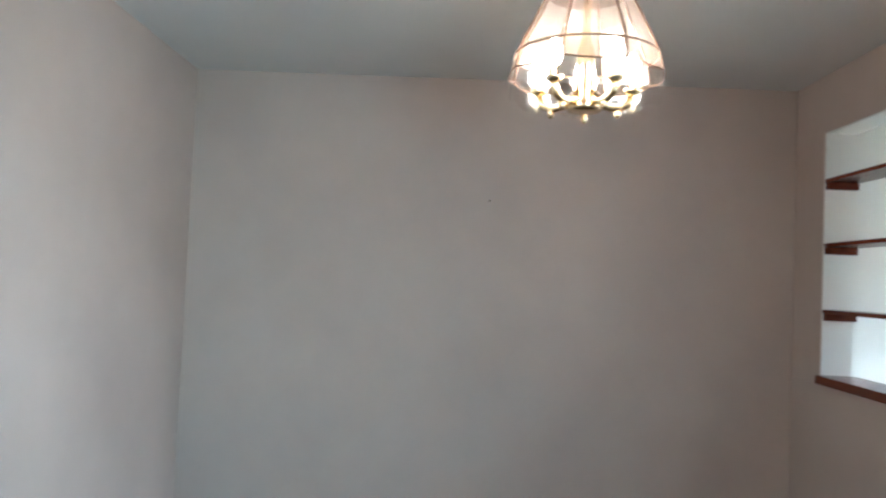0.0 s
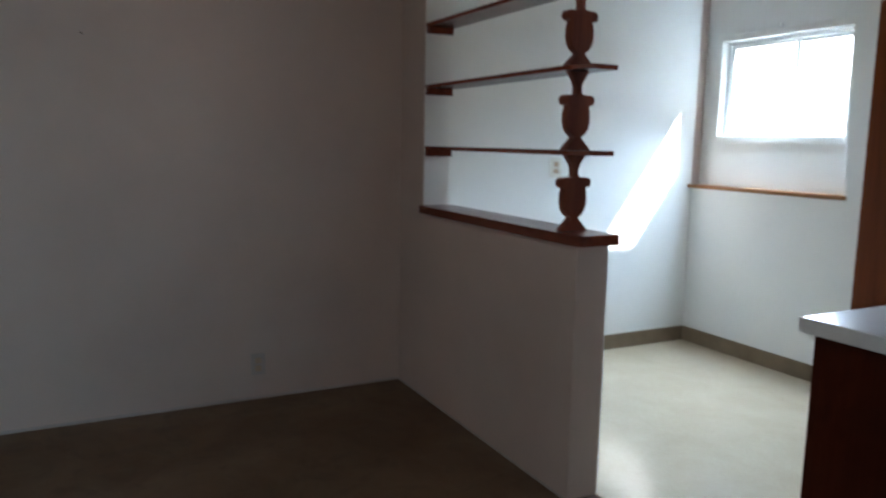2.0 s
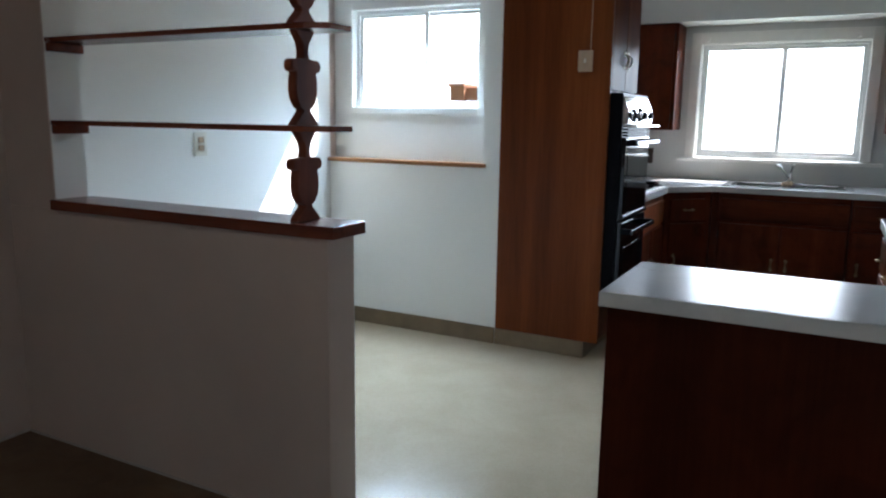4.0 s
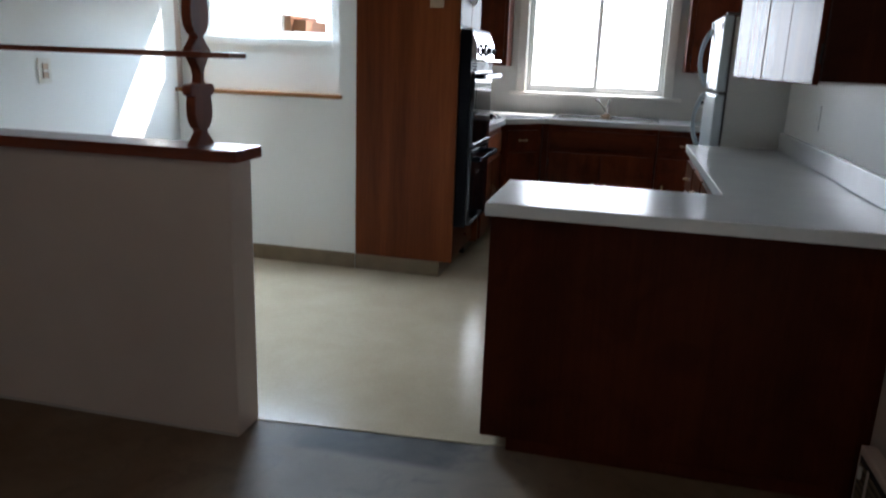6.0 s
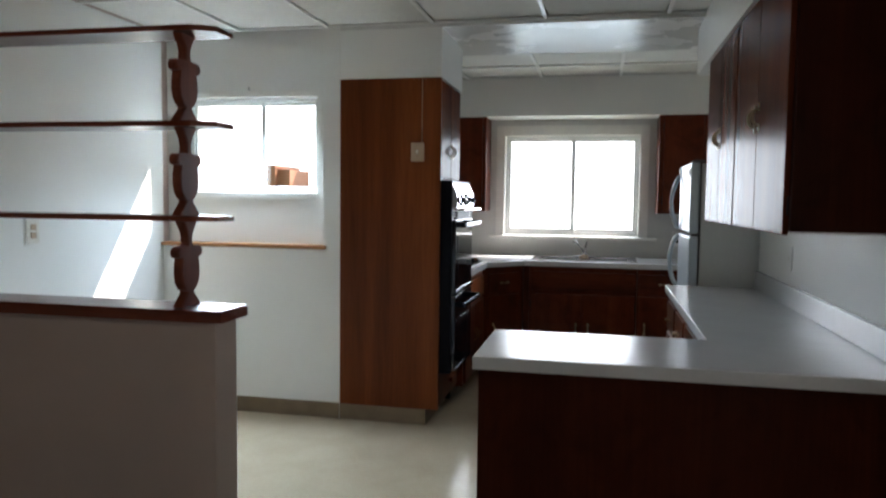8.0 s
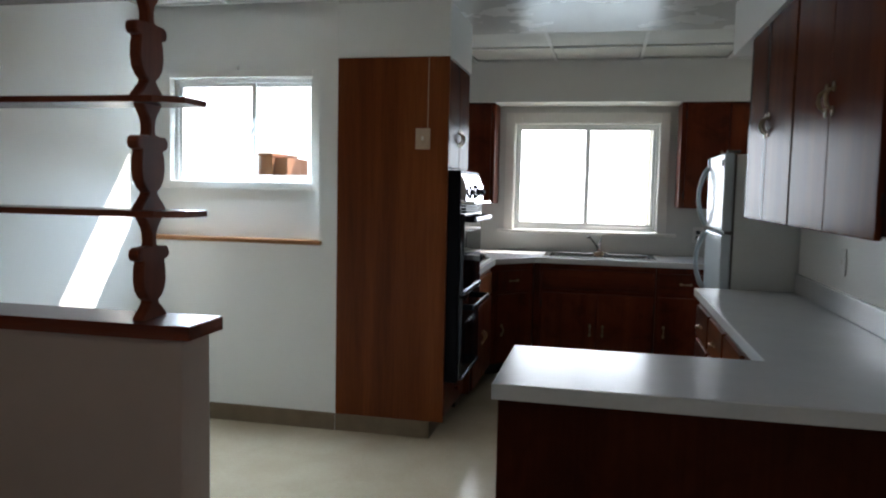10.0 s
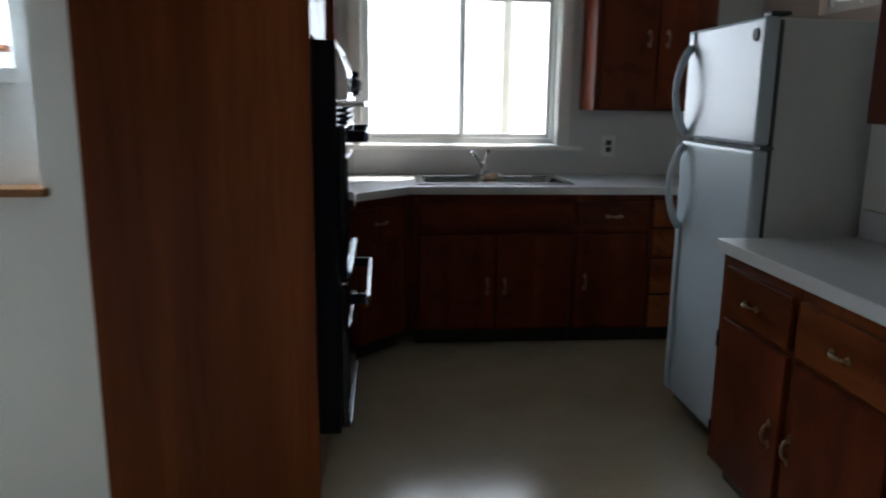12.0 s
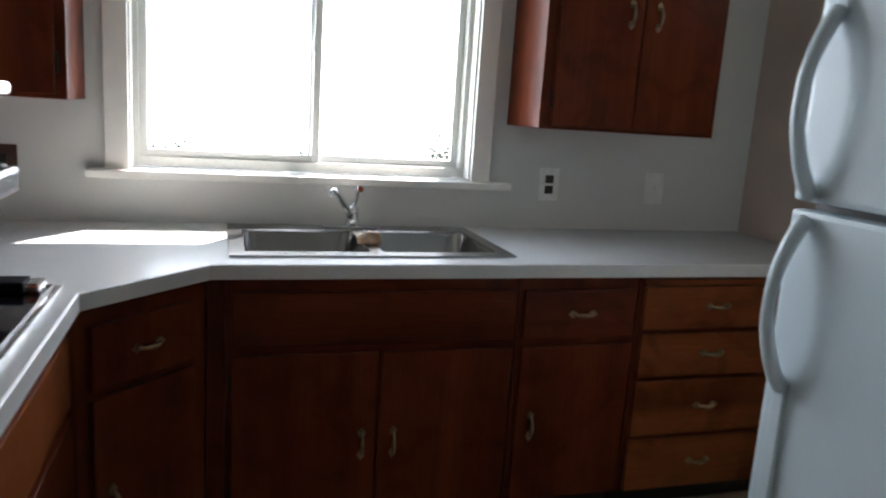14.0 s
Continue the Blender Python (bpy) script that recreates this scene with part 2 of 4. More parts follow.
# Cabinet wood with the peninsula's shade put into a darker colour.
M_DARKW = wood("shaded_cherry_panel", (0.036, 0.007, 0.0028), (0.056, 0.011, 0.0045), (0.082, 0.017, 0.007), 'z', 0.5, 4, 0.1, 0.08, blotch=0.5)
M_GLOSSW = wood("varnished_cherry_doors", (0.060, 0.013, 0.006), (0.095, 0.022, 0.009), (0.130, 0.034, 0.013), 'z', 0.24, 6, 0.06, 0.03)
M_GLOSSW.node_tree.nodes["Principled BSDF"].inputs["IOR"].default_value = 1.22
M_CAP = wood("mahogany_shelf_wood", (0.085, 0.016, 0.008), (0.145, 0.030, 0.014), (0.19, 0.046, 0.022), 'x', 0.25, 12, 0.06, 0.45)
M_SPIN = wood("mahogany_turned_wood", (0.10, 0.021, 0.009), (0.175, 0.041, 0.017), (0.235, 0.064, 0.027), 'z', 0.38, 12, 0.08, 0.3)
M_LEDGE = wood("oak_ledge", (0.26, 0.12, 0.05), (0.36, 0.18, 0.08), (0.42, 0.23, 0.11), 'x', 0.4, 10)
M_COUNTER = plain("pale_grey_laminate", (0.60, 0.605, 0.61), 0.24, 0, 0.5, 0.025, 9, 0.025)
M_EDGE = plain("laminate_edge", (0.62, 0.62, 0.61), 0.33, 0, 0.5, 0.03, 60)
M_STEEL = brushed("stainless_steel", (0.62, 0.62, 0.62), 0.22, (1, 8, 8))
M_SINK = brushed("dull_sink_steel", (0.36, 0.35, 0.34), 0.22, (1, 8, 8))
M_CHROME = plain("chrome", (0.78, 0.79, 0.80), 0.09, 1.0, 0.5, 0.03)
M_MIRROR = brushed("bright_panel_steel", (0.80, 0.81, 0.82), 0.08, (1, 6, 6))
M_BAR = brushed("satin_handle_steel", (0.075, 0.088, 0.105), 0.24, (6, 1, 6))
M_BRASS = plain("polished_brass", (0.86, 0.66, 0.40), 0.2, 1.0, 0.5, 0.08)
M_AGED = plain("aged_brass", (0.36, 0.275, 0.17), 0.34, 1.0, 0.5, 0.25, 60)
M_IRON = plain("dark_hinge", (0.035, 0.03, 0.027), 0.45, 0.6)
M_BLACK = plain("black_enamel", (0.004, 0.004, 0.007), 0.38, 0, 0.07, 0.1)
M_BGLASS = plain("black_oven_glass", (0.006, 0.006, 0.009), 0.05, 0, 0.35, 0.1)
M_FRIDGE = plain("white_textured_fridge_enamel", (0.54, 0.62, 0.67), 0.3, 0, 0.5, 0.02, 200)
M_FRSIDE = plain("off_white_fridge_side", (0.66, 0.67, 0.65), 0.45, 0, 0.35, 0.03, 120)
M_GASKET = plain("grey_gasket", (0.10, 0.10, 0.10), 0.6)
M_PLASTIC = plain("ivory_plastic", (0.72, 0.70, 0.63), 0.35)
M_WPLASTIC = plain("white_plastic", (0.78, 0.78, 0.76), 0.3)
M_SOCKET = plain("black_socket", (0.015, 0.015, 0.015), 0.4)
M_BEIGE = plain("beige_switch_plate", (0.50, 0.37, 0.26), 0.4)
M_BROWNP = plain("brown_outlet_plate", (0.07, 0.03, 0.02), 0.35)
M_FRAME = plain("white_aluminium_frame", (0.72, 0.73, 0.72), 0.35, 0, 0.5, 0.03)
M_PANE = pane_glass("window_glass")
M_BULB = glow("lit_bulb", (1.0, 0.92, 0.80), 8.4)
M_SHADE = shade_glass("frosted_bent_glass", (0.82, 0.69, 0.60), 0.92)
M_SHADET = shade_glass("peach_bent_glass", (0.62, 0.41, 0.29), 0.72)
M_SHADEC = shade_glass("clear_bent_glass", (0.95, 0.93, 0.91), 0.98)
M_CAME = plain("dark_solder_came", (0.24, 0.13, 0.08), 0.4, 0.7)
M_RAG = plain("tan_cloth", (0.42, 0.30, 0.21), 0.9, 0, 0.2, 0.35, 25)
M_GRASS = plain("dry_lawn", (0.16, 0.17, 0.08), 0.9, 0, 0.2, 0.3, 3)
M_LEAF = plain("sage_leaves", (0.055, 0.08, 0.042), 0.6, 0, 0.3, 0.35, 8)
M_SHED = wood("cedar_boards", (0.20, 0.09, 0.05), (0.30, 0.14, 0.08), (0.36, 0.19, 0.11), 'z', 0.7, 6)
M_POST = plain("weathered_pale_post", (0.86, 0.83, 0.81), 0.8, 0, 0.3, 0.06, 12)


# ---------- mesh helpers ----------
ORIGIN = {}


def box(bm, x0, y0, z0, x1, y1, z1, bevel=0.0):
    x0, x1 = min(x0, x1), max(x0, x1)
    y0, y1 = min(y0, y1), max(y0, y1)
    z0, z1 = min(z0, z1), max(z0, z1)
    vs = [bm.verts.new(p) for p in ((x0, y0, z0), (x1, y0, z0), (x1, y1, z0), (x0, y1, z0),
                                    (x0, y0, z1), (x1, y0, z1), (x1, y1, z1), (x0, y1, z1))]
    fs = [bm.faces.new([vs[i] for i in q]) for q in
          ((3, 2, 1, 0), (4, 5, 6, 7), (0, 1, 5, 4), (1, 2, 6, 5), (2, 3, 7, 6), (3, 0, 4, 7))]
    if bevel:
        es = list({e for f in fs for e in f.edges})
        bmesh.ops.bevel(bm, geom=es, offset=bevel, segments=2, affect='EDGES', profile=0.6)
    return bm


def boxes(*dims, bevel=0.0):
    bm = bmesh.new()
    for d in dims:
        box(bm, *d, bevel=bevel)
    return bm


def prism(bm, pts, z0, z1, bevel=0.0):
    """Upright prism over a plan outline, counter-clockwise."""
    lo = [bm.verts.new((x, y, z0)) for x, y in pts]
    hi = [bm.verts.new((x, y, z1)) for x, y in pts]
    k = len(pts)
    fs = [bm.faces.new(lo[::-1]), bm.faces.new(hi)]
    for i in range(k):
        fs.append(bm.faces.new((lo[i], lo[(i + 1) % k], hi[(i + 1) % k], hi[i])))
    if bevel:
        es = list({e for e in fs[1].edges})
        bmesh.ops.bevel(bm, geom=es, offset=bevel, segments=2, affect='EDGES', profile=0.6)
    return bm


def tube(bm, pts, r, sides=8, caps=True):
    """Round bar along a chain of points; r is one radius or one for each point."""
    pts = [Vector(p) for p in pts]
    rs = r if isinstance(r, (list, tuple)) else [r] * len(pts)
    rings, ref = [], None
    for i, p in enumerate(pts):
        d = (pts[min(i + 1, len(pts) - 1)] - pts[max(i - 1, 0)]).normalized()
        if ref is None:
            ref = d.orthogonal().normalized()
        ref = (ref - d * ref.dot(d)).normalized()
        o = d.cross(ref)
        rings.append([bm.verts.new(p + (ref * math.cos(a) + o * math.sin(a)) * rs[i])
                      for a in (2 * math.pi * k / sides for k in range(sides))])
    for a, b in zip(rings, rings[1:]):
        for k in range(sides):
            f = bm.faces.new((a[k], a[(k + 1) % sides], b[(k + 1) % sides], b[k]))
            f.smooth = True
    if caps:
        bm.faces.new(rings[0][::-1])
        bm.faces.new(rings[-1])
    return bm


def lathe(bm, cx, cy, prof, sides=20):
    rings = []
    for r, z in prof:
        rings.append([bm.verts.new((cx + r * math.cos(a), cy + r * math.sin(a), z))
                      for a in (2 * math.pi * k / sides for k in range(sides))])
    for a, b in zip(rings, rings[1:]):
        for k in range(sides):
            f = bm.faces.new((a[k], a[(k + 1) % sides], b[(k + 1) % sides], b[k]))
            f.smooth = True
    bm.faces.new(rings[0][::-1])
    bm.faces.new(rings[-1])
    return bm


def finish(name, bm, mat, origin):
    bmesh.ops.recalc_face_normals(bm, faces=bm.faces)
    bmesh.ops.translate(bm, verts=bm.verts, vec=-Vector(origin))
    me = bpy.data.meshes.new(name)
    bm.to_mesh(me)
    bm.free()
    me.materials.append(mat)
    return new(name, me)


def structure(name, bm, mat, label, category):
    ob = finish(name, bm, mat, (0, 0, 0))
    ORIGIN[ob.name] = (0, 0, 0)
    return tagged(ob, label, category, kind="structure")


def thing(name, at, label, category, group="", kind=""):
    ob = new(name)
    ob.empty_display_size = 0.1
    ob.location = at
    ORIGIN[ob.name] = at
    return tagged(ob, label, category, group, kind)


def solid(name, bm, mat, at, label, category, group="", kind=""):
    """A thing of one mesh."""
    ob = finish(name, bm, mat, at)
    ob.location = at
    ORIGIN[ob.name] = at
    return tagged(ob, label, category, group, kind)


def part(name, bm, mat, parent, label=""):
    at = ORIGIN[parent.name]
    ob = finish(name, bm, mat, at)
    ob.parent = parent
    ORIGIN[ob.name] = at
    if label:
        ob["label"] = label
    return ob


class Face:
    """An upright working plane: origin, u along it, n out of it."""

    def __init__(self, origin, u, n):
        self.o, self.u, self.n = Vector(origin), Vector(u).normalized(), Vector(n).normalized()

    def at(self, u, z, d=0.0):
        return self.o + self.u * u + self.n * d + Vector((0, 0, z))

    def slab(self, u0, u1, z0, z1, d0, d1, bevel=0.003):
        bm = bmesh.new()
        box(bm, u0, d0, z0, u1, d1, z1, bevel)
        for v in bm.verts:
            v.co = self.at(v.co.x, v.co.z, v.co.y)
        return bm


def pull(parent, face, u, z, upright, d, length=0.085):
    """Bowed cabinet pull with pointed end plates."""
    bm = bmesh.new()
    h = length / 2

    def put(a, b, out):
        return face.at(u + b, z + a, d + out) if upright else face.at(u + a, z + b, d + out)
    arc = [put(h * 0.72 * math.cos(t), 0, 0.004 + 0.019 * math.sin(t)) for t in np.linspace(0, math.pi, 9)]
    tube(bm, arc, [0.0045, 0.005, 0.0055, 0.0065, 0.007, 0.0065, 0.0055, 0.005, 0.0045], 6)
    for s in (-1, 1):
        ring = [put(s * h * k, w, 0.0) for k, w in ((1.22, 0), (0.88, 0.012), (0.52, 0.007), (0.52, -0.007), (0.88, -0.012))]
        top = [p + face.n * 0.004 for p in ring]
        lo, hi = [bm.verts.new(p) for p in ring], [bm.verts.new(p) for p in top]
        bm.faces.new(lo), bm.faces.new(hi)
        for i in range(5):
            bm.faces.new((lo[i], lo[(i + 1) % 5], hi[(i + 1) % 5], hi[i]))
    return part("handle", bm, M_AGED, parent, "aged brass bow pull")


def hinge(parent, face, u, z, d):
    return part("hinge", face.slab(u - 0.006, u + 0.006, z - 0.03, z + 0.03, d, d + 0.006, 0.002), M_IRON, parent, "small dark hinge")


def front(kind, parent, face, u0, u1, z0, z1, mat, d=0.0, thick=0.018, handle=None, hinges=None):
    ob = part(kind, face.slab(u0, u1, z0, z1, d, d + thick, 0.004), mat, parent)
    if handle:
        pull(ob, face, handle[0], handle[1], handle[2], d + thick)
    if hinges is not None:
        for hz in (z0 + 0.09, z1 - 0.09):
            hinge(ob, face, hinges, hz, d + 0.002)
    return ob


# ---------- structure ----------
def holed(a0, a1, z0, z1, h0, h1, k0, k1, d0, d1, along='x'):
    """A wall as one welded body with one opening (h0..h1, k0..k1) through it; d0..d1 is its thickness."""
    bm = bmesh.new()
    aa, zz = (a0, h0, h1, a1), (z0, k0, k1, z1)
    v = {}
    for di, d in enumerate((d0, d1)):
        for i, a in enumerate(aa):
            for j, z in enumerate(zz):
                v[di, i, j] = bm.verts.new((a, d, z) if along == 'x' else (d, a, z))
    for i in range(3):
        for j in range(3):
            if (i, j) != (1, 1):
                for di in (0, 1):
                    bm.faces.new((v[di, i, j], v[di, i + 1, j], v[di, i + 1, j + 1], v[di, i, j + 1]))
    for i in range(3):
        for j in (0, 3):
            bm.faces.new((v[0, i, j], v[0, i + 1, j], v[1, i + 1, j], v[1, i, j]))
            bm.faces.new((v[0, j, i], v[0, j, i + 1], v[1, j, i + 1], v[1, j, i]))
    for (i, j), (k, m) in (((1, 1), (2, 1)), ((2, 1), (2, 2)), ((2, 2), (1, 2)), ((1, 2), (1, 1))):
        bm.faces.new((v[0, i, j], v[0, k, m], v[1, k, m], v[1, i, j]))
    return bm


H = 2.47
WX, EX, NY = -1.63, 2.16, 4.60
structure("floor_dining", boxes((-1.77, -3.3, -0.12, 5.6, 0.30, 0.0)), M_FLOOR, "worn, scuffed brown sheet floor with sheen painted into a grey middle band", "floor")
structure("floor_kitchen", prism(bmesh.new(), [(-1.77, 0.135), (0.0, 0.135), (0.42, 0.170), (0.86, 0.203), (0.95, 0.23), (2.96, 0.23), (2.96, 4.78), (-1.77, 4.78)], -0.10, 0.004, 0.0015), M_VINYL,
          "speckled cream vinyl kitchen floor", "floor")
structure("wall_west", boxes((-1.77, -3.27, 0, WX, 2.40, 2.6)), M_DINING, "tan-grey painted plaster wall of the dining room", "wall")
structure("wall_nook_west", boxes((WX, 0.146, 0, WX + 0.012, 2.20, H)), M_WHITE, "white painted wall of the breakfast nook", "wall")
structure("wall_south", boxes((-1.63, -3.27, 0, 5.6, -3.15, 2.6)), M_DINING, "tan-grey painted dining room wall", "wall")
structure("wall_far_east", boxes((5.5, -3.15, 0, 5.62, -0.46, 2.6)), M_DINING, "tan-grey wall closing the living room", "wall")
structure("wall_patio", holed(2.10, 5.5, 0, 2.6, 2.85, 4.55, 0.12, 2.1, -0.60, -0.46), M_DINING, "tan-grey wall with a wide window opening", "wall")
structure("wall_stub_east", boxes((2.10, -0.46, 0, 2.24, 0.19, 2.6)), M_DINING, "short tan-grey wall beside the peninsula", "wall")
structure("wall_half", boxes((WX, 0.0, 0, -0.0, 0.143, 1.0), bevel=0.004), M_DINING, "tan-grey half wall between dining room and nook", "half wall")
structure("wall_jamb", boxes((WX, 0.0, 1.0, -1.335, 0.143, 2.192)), M_DINING, "tan-grey wall end above the half wall", "wall")
structure("wall_header", boxes((WX, 0.0, 2.192, 0.0, 0.143, 2.6), bevel=0.004), M_DINING, "tan-grey header above the shelf opening", "wall")
structure("wall_half_back", boxes((WX + 0.012, 0.143, 0.004, -0.002, 0.147, 1.0)), M_WHITE, "white nook side of the half wall", "wall")
structure("wall_jamb_face", boxes((-1.335, 0.004, 1.04, -1.331, 0.145, 2.187)), M_WHITE, "white painted end of the wall beside the shelves", "wall")
# Thin white board paints the light that falls on the header's underside.
structure("trim_header_underside", boxes((-1.33, 0.004, 2.187, -0.002, 0.141, 2.1915)), M_WHITE, "underside of the header, whitened for the light on it", "trim")
structure("wall_nook_north", boxes((WX, 2.20, 0, -0.378, 2.40, 1.10)), M_WHITE, "white nook wall below the window ledge", "wall")
structure("wall_nook_pier", boxes((-0.49, 2.20, 1.10, -0.378, 2.40, 2.6)), M_WHITE, "white wall pier between nook window and oven tower", "wall")
structure("wall_nook_recess", holed(WX, -0.49, 1.10, 2.6, -1.48, -0.56, 1.44, 2.06, 2.28, 2.40), M_WHITE, "white recessed wall around the nook window", "wall")
structure("wall_kitchen_west", boxes((-0.52, 2.40, 0, -0.378, 4.76, 2.6)), M_KWALL, "white kitchen wall behind the cooktop", "wall")
structure("wall_north", holed(-0.378, 2.96, 0, 2.6, 0.33, 1.57, 1.09, 2.02, NY, 4.76), M_KWALL, "white kitchen wall behind the sink", "wall")
structure("wall_east", boxes((EX, 0.19, 0, 2.34, 2.50, 2.6)), M_WHITE, "white kitchen wall above the long counter", "wall")
structure("wall_fridge_niche", boxes((2.34, 2.38, 0, 2.96, 2.50, 2.6)), M_WHITE, "white return wall beside the refrigerator", "wall")
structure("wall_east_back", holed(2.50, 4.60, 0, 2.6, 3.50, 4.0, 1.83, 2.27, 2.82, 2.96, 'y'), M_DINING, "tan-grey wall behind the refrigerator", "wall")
structure("soffit_west", boxes((-0.378, 2.203, 2.150, 0.266, 2.86, H)), M_WHITE, "white boxed soffit over the oven tower", "soffit")
structure("soffit_north", boxes((-0.378, 4.275, 2.145, 2.82, NY, H)), M_WHITE, "white boxed soffit over the sink cabinets", "soffit")
structure("soffit_east", boxes((1.768, 0.20, 2.17, EX, 2.49, H)), M_WHITE, "white boxed soffit over the wall cabinets", "soffit")

structure("ceiling_dining", boxes((-1.77, -3.27, H, 5.62, 0.0, 2.6), (0.0, 0.0, H, 2.76, 0.20, 2.6)), M_CEIL, "off-white textured dining room ceiling", "ceiling")


def grid_ceiling(name, x0, x1, y0, y1, xs, ys):
    """Suspended ceiling: recessed tiles in one mesh."""
    bm = bmesh.new()
    ex = [x0] + xs + [x1]
    ey = [y0] + ys + [y1]
    for i in range(len(ex) - 1):
        for j in range(len(ey) - 1):
            box(bm, ex[i] + 0.016, ey[j] + 0.016, H + 0.010, ex[i + 1] - 0.016, ey[j + 1] - 0.016, H + 0.022)
    box(bm, x0, y0, H + 0.05, x1, y1, 2.6)
    structure(name, bm, M_TILE, "suspended ceiling of off-white fissured tiles", "ceiling")
    bm = bmesh.new()
    for x in xs:
        box(bm, x - 0.012, y0, H - 0.004, x + 0.012, y1, H + 0.003, 0.001)
    for y in ys:
        box(bm, x0, y - 0.012, H - 0.003, x1, y + 0.012, H + 0.0035, 0.001)
    box(bm, x0, y0, H - 0.003, x1, y0 + 0.025, H + 0.0035), box(bm, x0, y1 - 0.025, H - 0.003, x1, y1, H + 0.0035)
    structure(name.replace("ceiling", "trim_ceiling_grid"), bm, M_TBAR, "white metal ceiling grid bars", "ceiling grid")


grid_ceiling("ceiling_kitchen", -1.62, EX, 0.20, 2.20, [-1.06, -0.46, 0.21, 0.885, 1.57], [0.235, 0.83, 1.43])
structure("ceiling_band", boxes((-0.378, 2.20, 2.447, 2.82, 3.10, 2.6)), M_BEAM, "smooth glossy ceiling band across the kitchen", "ceiling")
grid_ceiling("ceiling_sink", -0.378, 2.82, 3.10, 4.275, [0.05, 0.70, 1.357, 2.01], [3.74])

# baseboards and door-height trim
structure("baseboard_nook", boxes((WX + 0.012, 0.15, 0.004, WX + 0.022, 2.19, 0.105), (WX + 0.022, 2.188, 0.004, -0.38, 2.199, 0.105), bevel=0.002), M_BASE,
          "taupe rubber cove baseboard in the nook", "baseboard")
structure("trim_floor_edge", boxes((WX, -3.14, 0.0, WX + 0.007, -0.001, 0.014), (WX + 0.007, -0.007, 0.0, -0.004, -0.001, 0.010), bevel=0.002), M_PUTTY, "thin pale bead left along the foot of the dining walls", "trim")
structure("trim_window_ledge", boxes((WX + 0.013, 2.165, 1.088, -0.468, 2.279, 1.112), bevel=0.004), M_LEDGE, "varnished oak ledge under the nook window", "ledge")


# ---------- windows ----------
def slider(name, x0, x1, z0, z1, y, label, split, f=0.035, s=0.026):
    """Two-light sliding window, y is its room side, in the opening."""
    w = tagged(thing(name, ((x0 + x1) / 2, y, z0), label, "window"), kind="structure")
    fr = part("window_frame", boxes((x0, y, z0, x0 + f, y + 0.07, z1), (x1 - f, y, z0, x1, y + 0.07, z1),
                                    (x0 + f, y, z0, x1 - f, y + 0.07, z0 + f), (x0 + f, y, z1 - f, x1 - f, y + 0.07, z1), bevel=0.002), M_FRAME, w)
    for k, (a, b, yy) in enumerate(((x0 + f, split + 0.02, y + 0.012), (split - 0.02, x1 - f, y + 0.04))):
        sash = part("sash", boxes((a, yy, z0 + f, a + s, yy + 0.02, z1 - f), (b - s, yy, z0 + f, b, yy + 0.02, z1 - f),
                                  (a + s, yy, z0 + f, b - s, yy + 0.02, z0 + f + s), (a + s, yy, z1 - f - s, b - s, yy + 0.02, z1 - f), bevel=0.002), M_FRAME, w)
        p = part("pane", boxes((a + s, yy + 0.008, z0 + f + s, b - s, yy + 0.012, z1 - f - s)), M_PANE, sash, "clear glass pane")
        p.visible_shadow = False
    part("latch", boxes((split - 0.012, y - 0.002, (z0 + z1) / 2 - 0.03, split + 0.006, y + 0.012, (z0 + z1) / 2 + 0.03), bevel=0.003), M_FRAME, w)
    return w


sw = slider("window_1", 0.335, 1.565, 1.095, 2.015, 4.66, "white sliding kitchen window above the sink", 0.965)
part("casing", boxes((0.27, 4.578, 1.09, 0.345, 4.599, 2.09), (1.555, 4.578, 1.09, 1.63, 4.599, 2.09), (0.345, 4.578, 2.005, 1.555, 4.599, 2.09),
                     (0.345, 4.599, 1.097, 0.352, 4.66, 2.005), (1.548, 4.599, 1.097, 1.555, 4.66, 2.005), (0.352, 4.599, 1.998, 1.548, 4.66, 2.005), bevel=0.003),
     M_TRIM, sw, "white painted window casing")
for x in (0.385, 1.45):
    part("curtain_bracket", boxes((x, 4.558, 2.02, x + 0.028, 4.5775, 2.05), bevel=0.003), M_TRIM, sw)
part("window_sill", boxes((0.215, 4.545, 1.062, 1.71, 4.66, 1.089), bevel=0.005), M_TRIM, sw, "white painted window stool")
nw = slider("window_2", -1.475, -0.565, 1.445, 2.055, 2.315, "white sliding window in the breakfast nook", -0.965, 0.022, 0.020)
part("casing", boxes((-1.53, 2.266, 1.40, -1.48, 2.279, 2.10), (-0.56, 2.266, 1.40, -0.515, 2.279, 2.10), (-1.48, 2.266, 2.06, -0.56, 2.279, 2.10), (-1.48, 2.262, 1.40, -0.56, 2.30, 1.443), bevel=0.003),
     M_TRIM, nw, "white painted window casing")
part("curtain_hook", boxes((-1.03, 2.25, 2.10, -1.02, 2.266, 2.125), bevel=0.002), M_CHROME, nw)
ew = slider("window_3", 2.0, 2.49, 1.835, 2.265, 0, "small high window beside the refrigerator", 2.24)
ew.matrix_basis = Matrix.Translation((2.86, 3.75, 1.835)) @ Matrix.Rotation(radians(-90), 4, 'Z')


# ---------- half wall shelves ----------
solid("half_wall_cap", prism(bmesh.new(), [(-1.334, -0.022), (-0.06, -0.022), (0.03, -0.012), (0.03, 0.168), (-1.334, 0.168)], 1.0, 1.04, 0.006), M_CAP,
      (-0.65, 0.07, 1.0), "glossy mahogany cap on the half wall", "wall cap")

shelf_z = (1.349, 1.662, 1.970)


